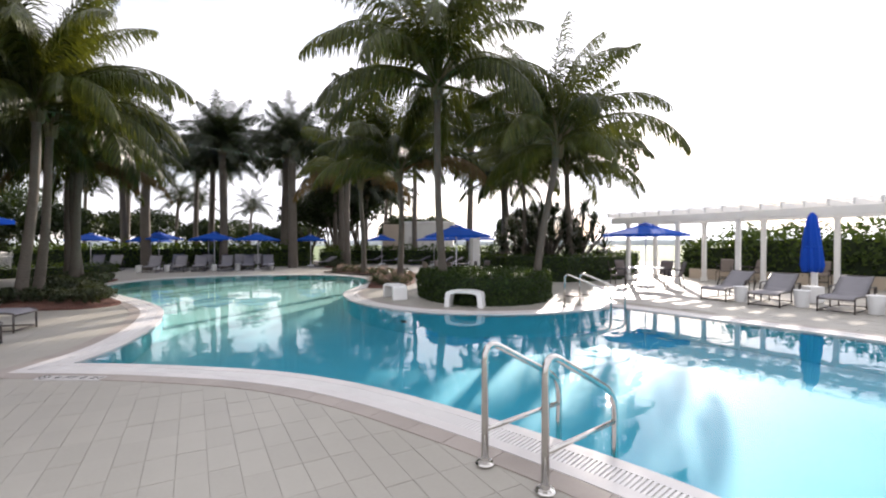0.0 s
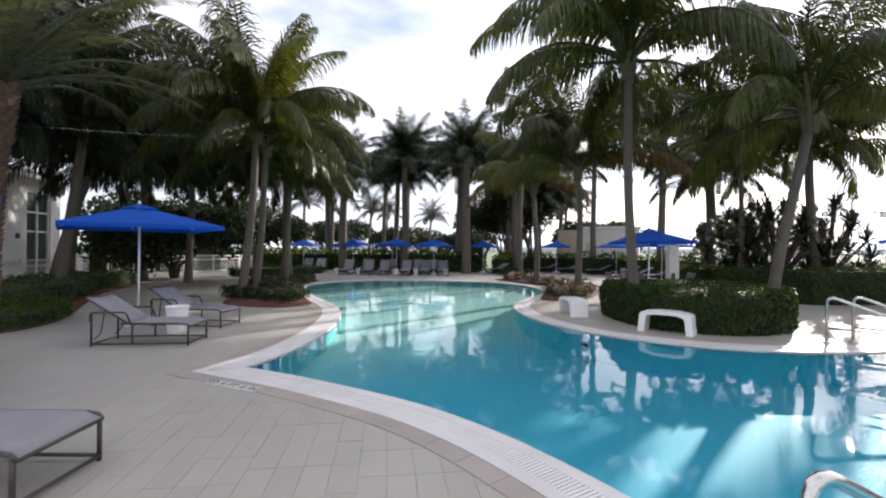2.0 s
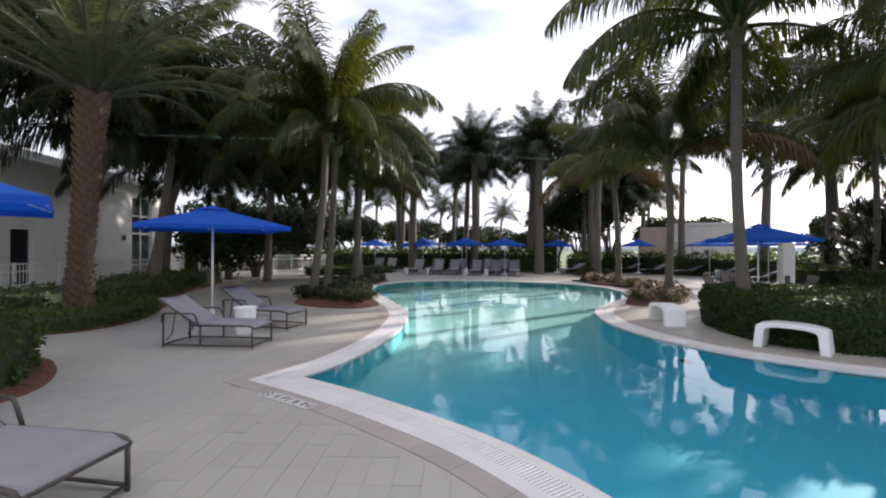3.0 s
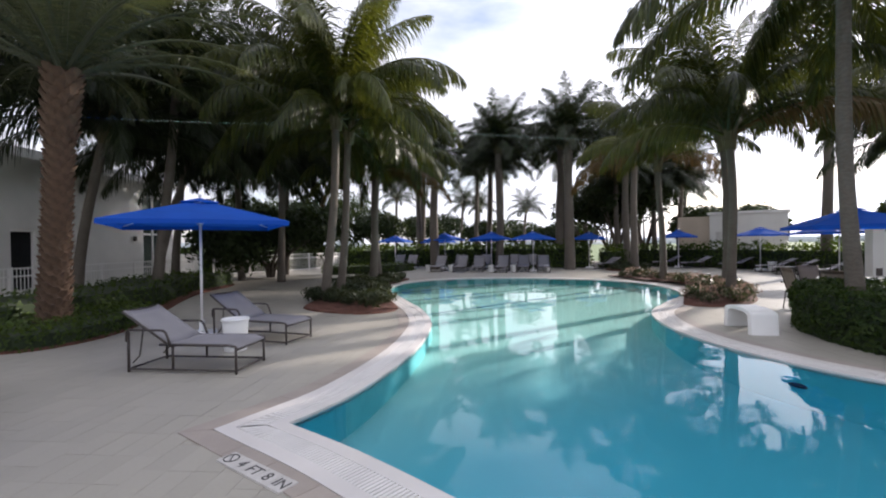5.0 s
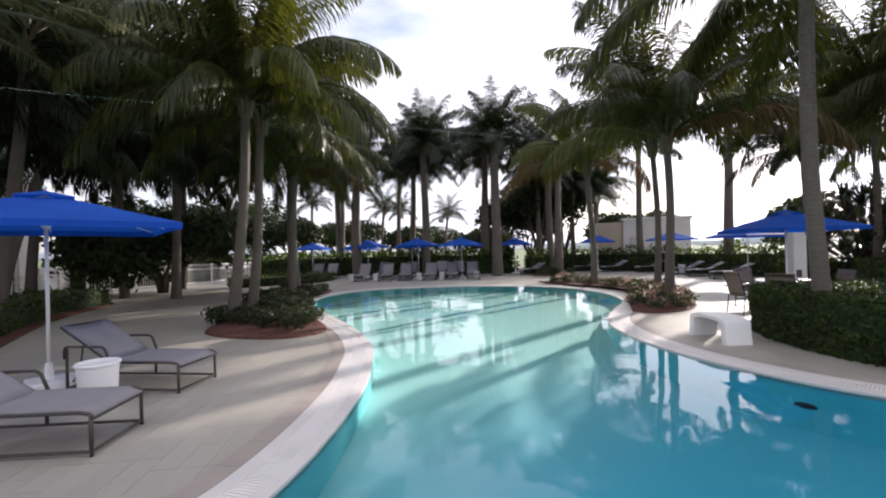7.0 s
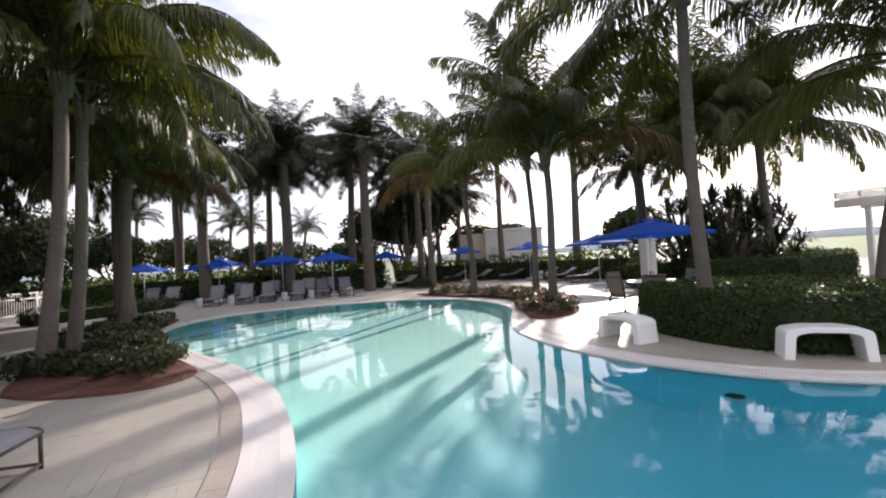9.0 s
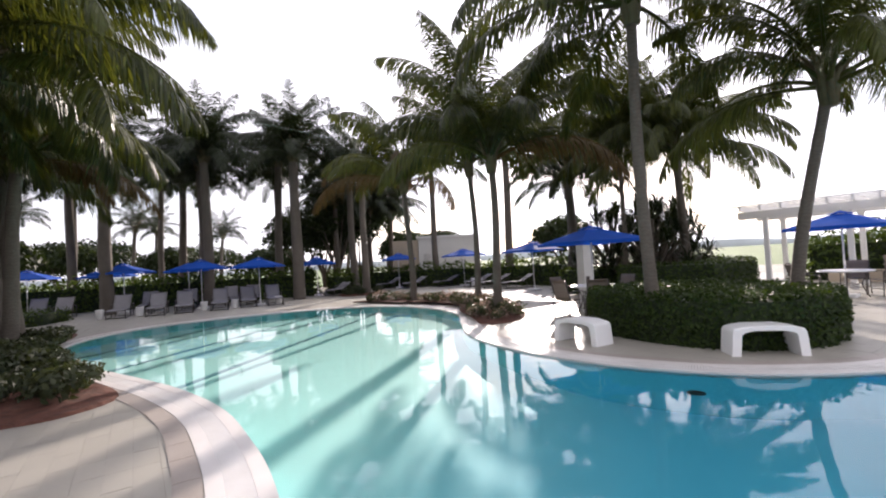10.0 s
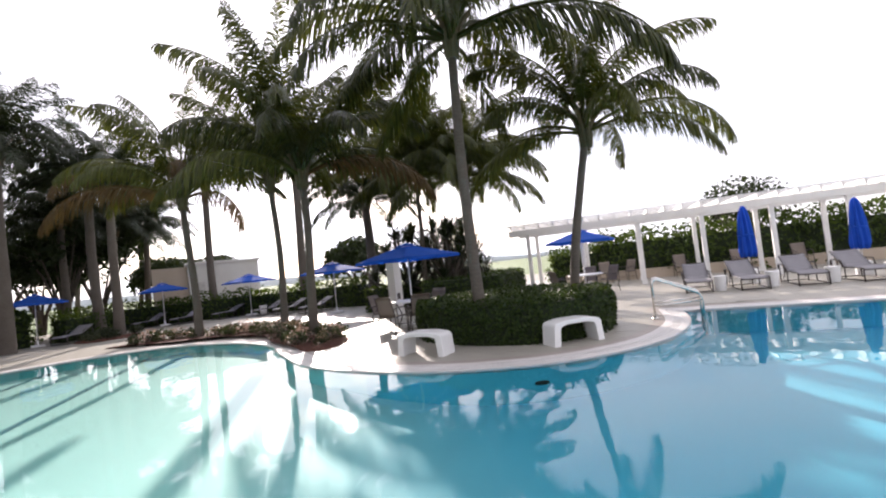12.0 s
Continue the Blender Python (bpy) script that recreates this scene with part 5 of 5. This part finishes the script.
def build_house():
    root = thing("pool_house", "white stucco building with railed terrace", "building")
    d = (BB - BA).normalized()
    nrm = Vector((d.y, -d.x))
    if nrm.dot(-BA) < 0:
        nrm = -nrm
    L, ang = (BB - BA).length, heading(d.x, d.y)
    root.matrix_basis = at(BA.x, BA.y, 0, ang)
    # local x runs along the wall; the front faces local -y or +y
    sgn = 1 if (turn_z(ang).to_3x3() @ Vector((0, 1, 0))).xy.dot(nrm) > 0 else -1
    holes = [(9.05, 10.1, 0.15, 2.35), (16.2, 18.0, 0.15, 4.35), (2.5, 3.6, 0.15, 2.45)]
    xs = sorted({0.0, L, *[h for a in holes for h in a[:2]]})
    for x0, x1 in zip(xs, xs[1:]):
        hole = [h for h in holes if h[0] <= x0 + 1e-6 and h[1] >= x1 - 1e-6]
        for z0, z1 in ([(-0.1, hole[0][2]), (hole[0][3], 5.0)] if hole else [(-0.1, 5.0)]):
            part("wall", Mesh().box(((x0 + x1) / 2, -sgn * 0.15, (z0 + z1) / 2), (x1 - x0, 0.3, z1 - z0)), M_STUCCO, root)
    part("side_wall", Mesh().box((L - 0.15, -sgn * 4.15, 2.45), (0.3, 7.7, 5.1)), M_STUCCO, root)
    part("roof", Mesh().box((L / 2, -sgn * 3.6, 5.09), (L + 0.8, 8.4, 0.18), 0.02), M_WHITE, root)
    part("fascia", Mesh().box((L / 2, sgn * 0.64, 5.0), (L + 0.8, 0.06, 0.34), 0.01), M_WHITE, root)
    part("upper_wall", Mesh().box((L / 2 - 3, -sgn * 6.0, 7.0), (L - 6, 4.0, 3.8)), M_STUCCO, root)
    part("upper_roof", Mesh().box((L / 2 - 3, -sgn * 6.0, 8.98), (L - 5, 5.0, 0.18), 0.02), M_WHITE, root)
    # unseen near-black backing sheet added behind the openings
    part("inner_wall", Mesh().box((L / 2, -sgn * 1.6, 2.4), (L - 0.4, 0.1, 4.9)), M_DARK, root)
    for x0, x1, z0, z1 in holes:
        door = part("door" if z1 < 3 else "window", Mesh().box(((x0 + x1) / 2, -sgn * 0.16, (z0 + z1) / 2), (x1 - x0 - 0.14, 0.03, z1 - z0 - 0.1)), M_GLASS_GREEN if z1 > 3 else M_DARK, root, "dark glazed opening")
        fr = Mesh()
        for x in (x0 + 0.04, x1 - 0.04):
            fr.box((x, -sgn * 0.12, (z0 + z1) / 2), (0.08, 0.14, z1 - z0), 0.006)
        fr.box(((x0 + x1) / 2, -sgn * 0.12, z1 - 0.04), (x1 - x0 - 0.17, 0.14, 0.08), 0.006)
        if z1 > 3:
            for z in (2.35, 3.3):
                fr.box(((x0 + x1) / 2, -sgn * 0.12, z), (x1 - x0 - 0.17, 0.11, 0.09), 0.006)
            fr.box(((x0 + x1) / 2, -sgn * 0.12, (z0 + z1) / 2), (0.09, 0.105, z1 - z0 - 0.2), 0.006)
        part("frame", fr, M_WHITE, door, "white door and window frame")
    part("wall_lamp", Mesh().box((15.5, sgn * 0.06, 2.1), (0.14, 0.12, 0.24), 0.02), M_BRONZE, root)
    part("low_wall", Mesh().box((L + 1.4, sgn * 0.2, 0.6), (2.8, 0.25, 1.3), 0.01), M_STUCCO, root)
    return root


build_house()


def railing(label, line, h=1.05, gap=0.13):
    root = thing("railing", label, "railing")
    pts = [Vector(p) for p in line]
    bar = Mesh().tube([(0, 0, 0.14), (0, 0, h - 0.055)], 0.013, 5).data("baluster", M_WHITE)
    for a, b in zip(pts, pts[1:]):
        d, L = (b - a).normalized(), (b - a).length
        n = max(1, round(L / 1.9))
        for k in range(n + (b == pts[-1])):
            p = a + d * L * k / n
            part("post", Mesh().box((0, 0, h / 2), (0.07, 0.07, h + 0.04), 0.006), M_WHITE, root).matrix_basis = at(p.x, p.y, 0, heading(d.x, d.y))
        mid = (a + b) / 2
        for z in (h - 0.03, h - 0.28, 0.12):
            part("rail", Mesh().box((0, 0, z), (L - 0.08, 0.04, 0.05), 0.004), M_WHITE, root).matrix_basis = at(mid.x, mid.y, 0, heading(d.x, d.y))
        for k in range(int(L / gap)):
            p = a + d * (k + 0.5) * gap
            part("baluster", bar, None, root).matrix_basis = at(p.x, p.y)


railing("white metal railing in front of the building", [(-16.4, 1.4), (-20.4, 7.2), (-24.6, 13.3), (-26.2, 15.6)])
railing("white picket fence behind the spreading tree", [(-26.0, 16.6), (-25.4, 20.6), (-25.6, 25.0), (-27.4, 29.0)], 1.15, 0.12)


def light_wire(a, b, sag):
    a, b = Vector(a), Vector(b)
    root = thing("light_wire", "thin pale wire strung between the palm trunks", "wire", "wires between the palms")
    root.matrix_basis = Matrix.Translation(a)
    part("strand", Mesh().tube([(b - a) * (k / 16) - Vector((0, 0, 4 * sag * (k / 16) * (1 - k / 16))) for k in range(17)], 0.0022, 5), M_STEEL, root)


light_wire((-11.5, 12.3, 5.2), (-1.85, 18.15, 4.35), 0.10)
light_wire((-11.5, 12.3, 5.2), (-12.1, 6.2, 4.1), 0.06)


# far block behind the terrace hedge
def build_block():
    root = thing("equipment_block", "pale rectangular building beyond the hedge", "building")
    root.matrix_basis = at(-1.15, 38.9, -0.8, -3)
    part("wall", Mesh().box((0, 0, 2.1), (4.15, 2.4, 4.2), 0.02), M_STUCCO, root)
    part("parapet", Mesh().box((0, 0, 4.26), (4.4, 2.6, 0.14), 0.015), M_WHITE, root)
    part("panel", Mesh().box((-1.45, -1.205, 2.75), (0.55, 0.03, 0.6), 0.006), M_GROOVE, root, "small grey wall vent")
    part("tan_wall", Mesh().box((-3.05, 0.2, 2.05), (1.9, 2.2, 4.1), 0.02), M_TAN, root, "tan side wing")


build_block()


# ---------------------------------------------------------------- depth markers set into the border
def lettering(text, size, x, y, deg, root):
    curve = bpy.data.curves.new("lettering", "FONT")
    curve.body, curve.size, curve.align_x, curve.extrude = text, size, "CENTER", 0.001
    tmp = new("lettering_tmp", curve)
    data = bpy.data.meshes.new_from_object(tmp.evaluated_get(bpy.context.evaluated_depsgraph_get()))
    bpy.data.objects.remove(tmp)
    data.materials.clear()
    data.materials.append(M_INK)
    ob = new("lettering", data)
    ob.parent = root
    ob.matrix_basis = at(x, y, 0.0175, deg)
    return ob


def depth_marker(x, y, deg, texts):
    root = thing("depth_marker", "off-white depth marker tiles with black lettering", "sign")
    root.matrix_basis = at(x, y, 0, deg)
    w = 0.152
    for i, t in enumerate(texts):
        cx = (i - (len(texts) - 1) / 2) * (w + 0.004)
        part("tile", Mesh().box((cx, 0, 0.008), (w, w, 0.016), 0.002), M_MARKER, root)
        if t == "no":
            n = 28
            m = Mesh().tube([(cx + 0.055 * math.cos(2 * math.pi * k / n), 0.055 * math.sin(2 * math.pi * k / n), 0.0165) for k in range(n + 1)], 0.005, 5)
            m.tube([(cx - 0.037, 0.037, 0.0165), (cx + 0.037, -0.037, 0.0165)], 0.005, 5)
            part("symbol", m, M_INK, root, "black no-diving ring")
        else:
            lettering(t, 0.13, cx, -0.045, 0, root)


depth_marker(-4.40, 5.19, -1.5, ["no", "4", "FT", "8", "IN"])


# ---------------------------------------------------------------- border stones and pavers
def build_border():
    root = tagged(new("pavement_border"), "row of pinkish border stones round the pool coping", "border", kind="structure")
    a, b, n = outward(POOL, 0.468), outward(POOL, 0.67), len(POOL)
    run, i0 = 0.0, 0
    for i in range(1, n + 1):
        run += (a[i % n] - a[(i - 1) % n]).length
        if run > 0.38 or i == n:
            ids = [k % n for k in range(i0, i + 1)]
            ca, cb = [a[k].copy() for k in ids], [b[k].copy() for k in ids]
            for line in (ca, cb):
                e0, e1 = (line[1] - line[0]).normalized() * 0.0025, (line[-1] - line[-2]).normalized() * 0.0025
                line[0] += e0
                line[-1] -= e1
            part("border_stone", Mesh().prism(cb + ca[::-1], -0.012, 0.008), M_BORDER, root)
            run, i0 = 0.0, i


build_border()


def build_pavers():
    rest, rng = Mesh(), random.Random(9)
    lip, rim = outward(POOL, 0.60), outward(POOL, 1.0)
    W, L, gap = 0.2, 0.4, 0.003
    ang = 29.5
    un = Vector((math.cos(radians(ang)), math.sin(radians(ang))))
    uv, first = Vector((-un.y, un.x)), Vector((-1.64, 3.06))
    tile = Mesh().box((0, 0, -0.010), (W - gap, L - gap, 0.02), 0.002).data("paver", M_PAVER)
    count, t = 0, turn_z(ang)
    hx, hy = (W - gap) / 2, (L - gap) / 2
    k4 = [(t @ Vector(v)).xy for v in ((-hx, -hy, 0), (hx, -hy, 0), (hx, hy, 0), (-hx, hy, 0))]
    n, corner = len(POOL), lip[0]
    for j in range(-60, 90):
        for i in range(-130, 150):
            c = first + un * (i + 0.5) * W + uv * (j + 0.5 + 0.5 * ((i + 3) // 4 % 2)) * L
            if not (-26 < c.x < 15 and -3.0 < c.y < 31):
                continue
            dz = rng.uniform(-0.001, 0.001)
            if inside(c.x, c.y, rim):
                # cut along the border of the pool
                k = min(range(n), key=lambda q: (lip[q] - c).length_squared)
                if (c - corner).length < 0.75:
                    if not inside(c.x, c.y, lip):
                        rest.prism([c + v for v in k4], -0.012, dz)
                    continue
                nrm = (lip[k] - POOL[k]).normalized()
                poly, cut = [c + v for v in k4], []
                for a, b in zip(poly, poly[1:] + poly[:1]):
                    da, db = (a - lip[k]).dot(nrm), (b - lip[k]).dot(nrm)
                    if da >= 0:
                        cut.append(a)
                    if (da >= 0) != (db >= 0):
                        cut.append(a.lerp(b, da / (da - db)))
                if len(cut) > 2 and not inside(*(sum(cut, Vector((0, 0))) / len(cut)), lip):
                    rest.prism(cut, -0.012, dz)
            elif count < 300 and -4.6 < c.x < 0.0 and 2.2 < c.y < 5.2:
                s = new("paver", tile)
                s.parent, s.matrix_basis = deck, at(c.x, c.y, dz, ang)
                count += 1
            else:
                rest.add([(c.x + v.x, c.y + v.y, z) for z in (dz, -0.012) for v in k4], [(0, 1, 2, 3), (0, 4, 5, 1), (2, 6, 7, 3), (1, 5, 6, 2), (3, 7, 4, 0)])
    tagged(part("pavers", rest, M_PAVER_REST, deck), kind="stuff")


build_pavers()
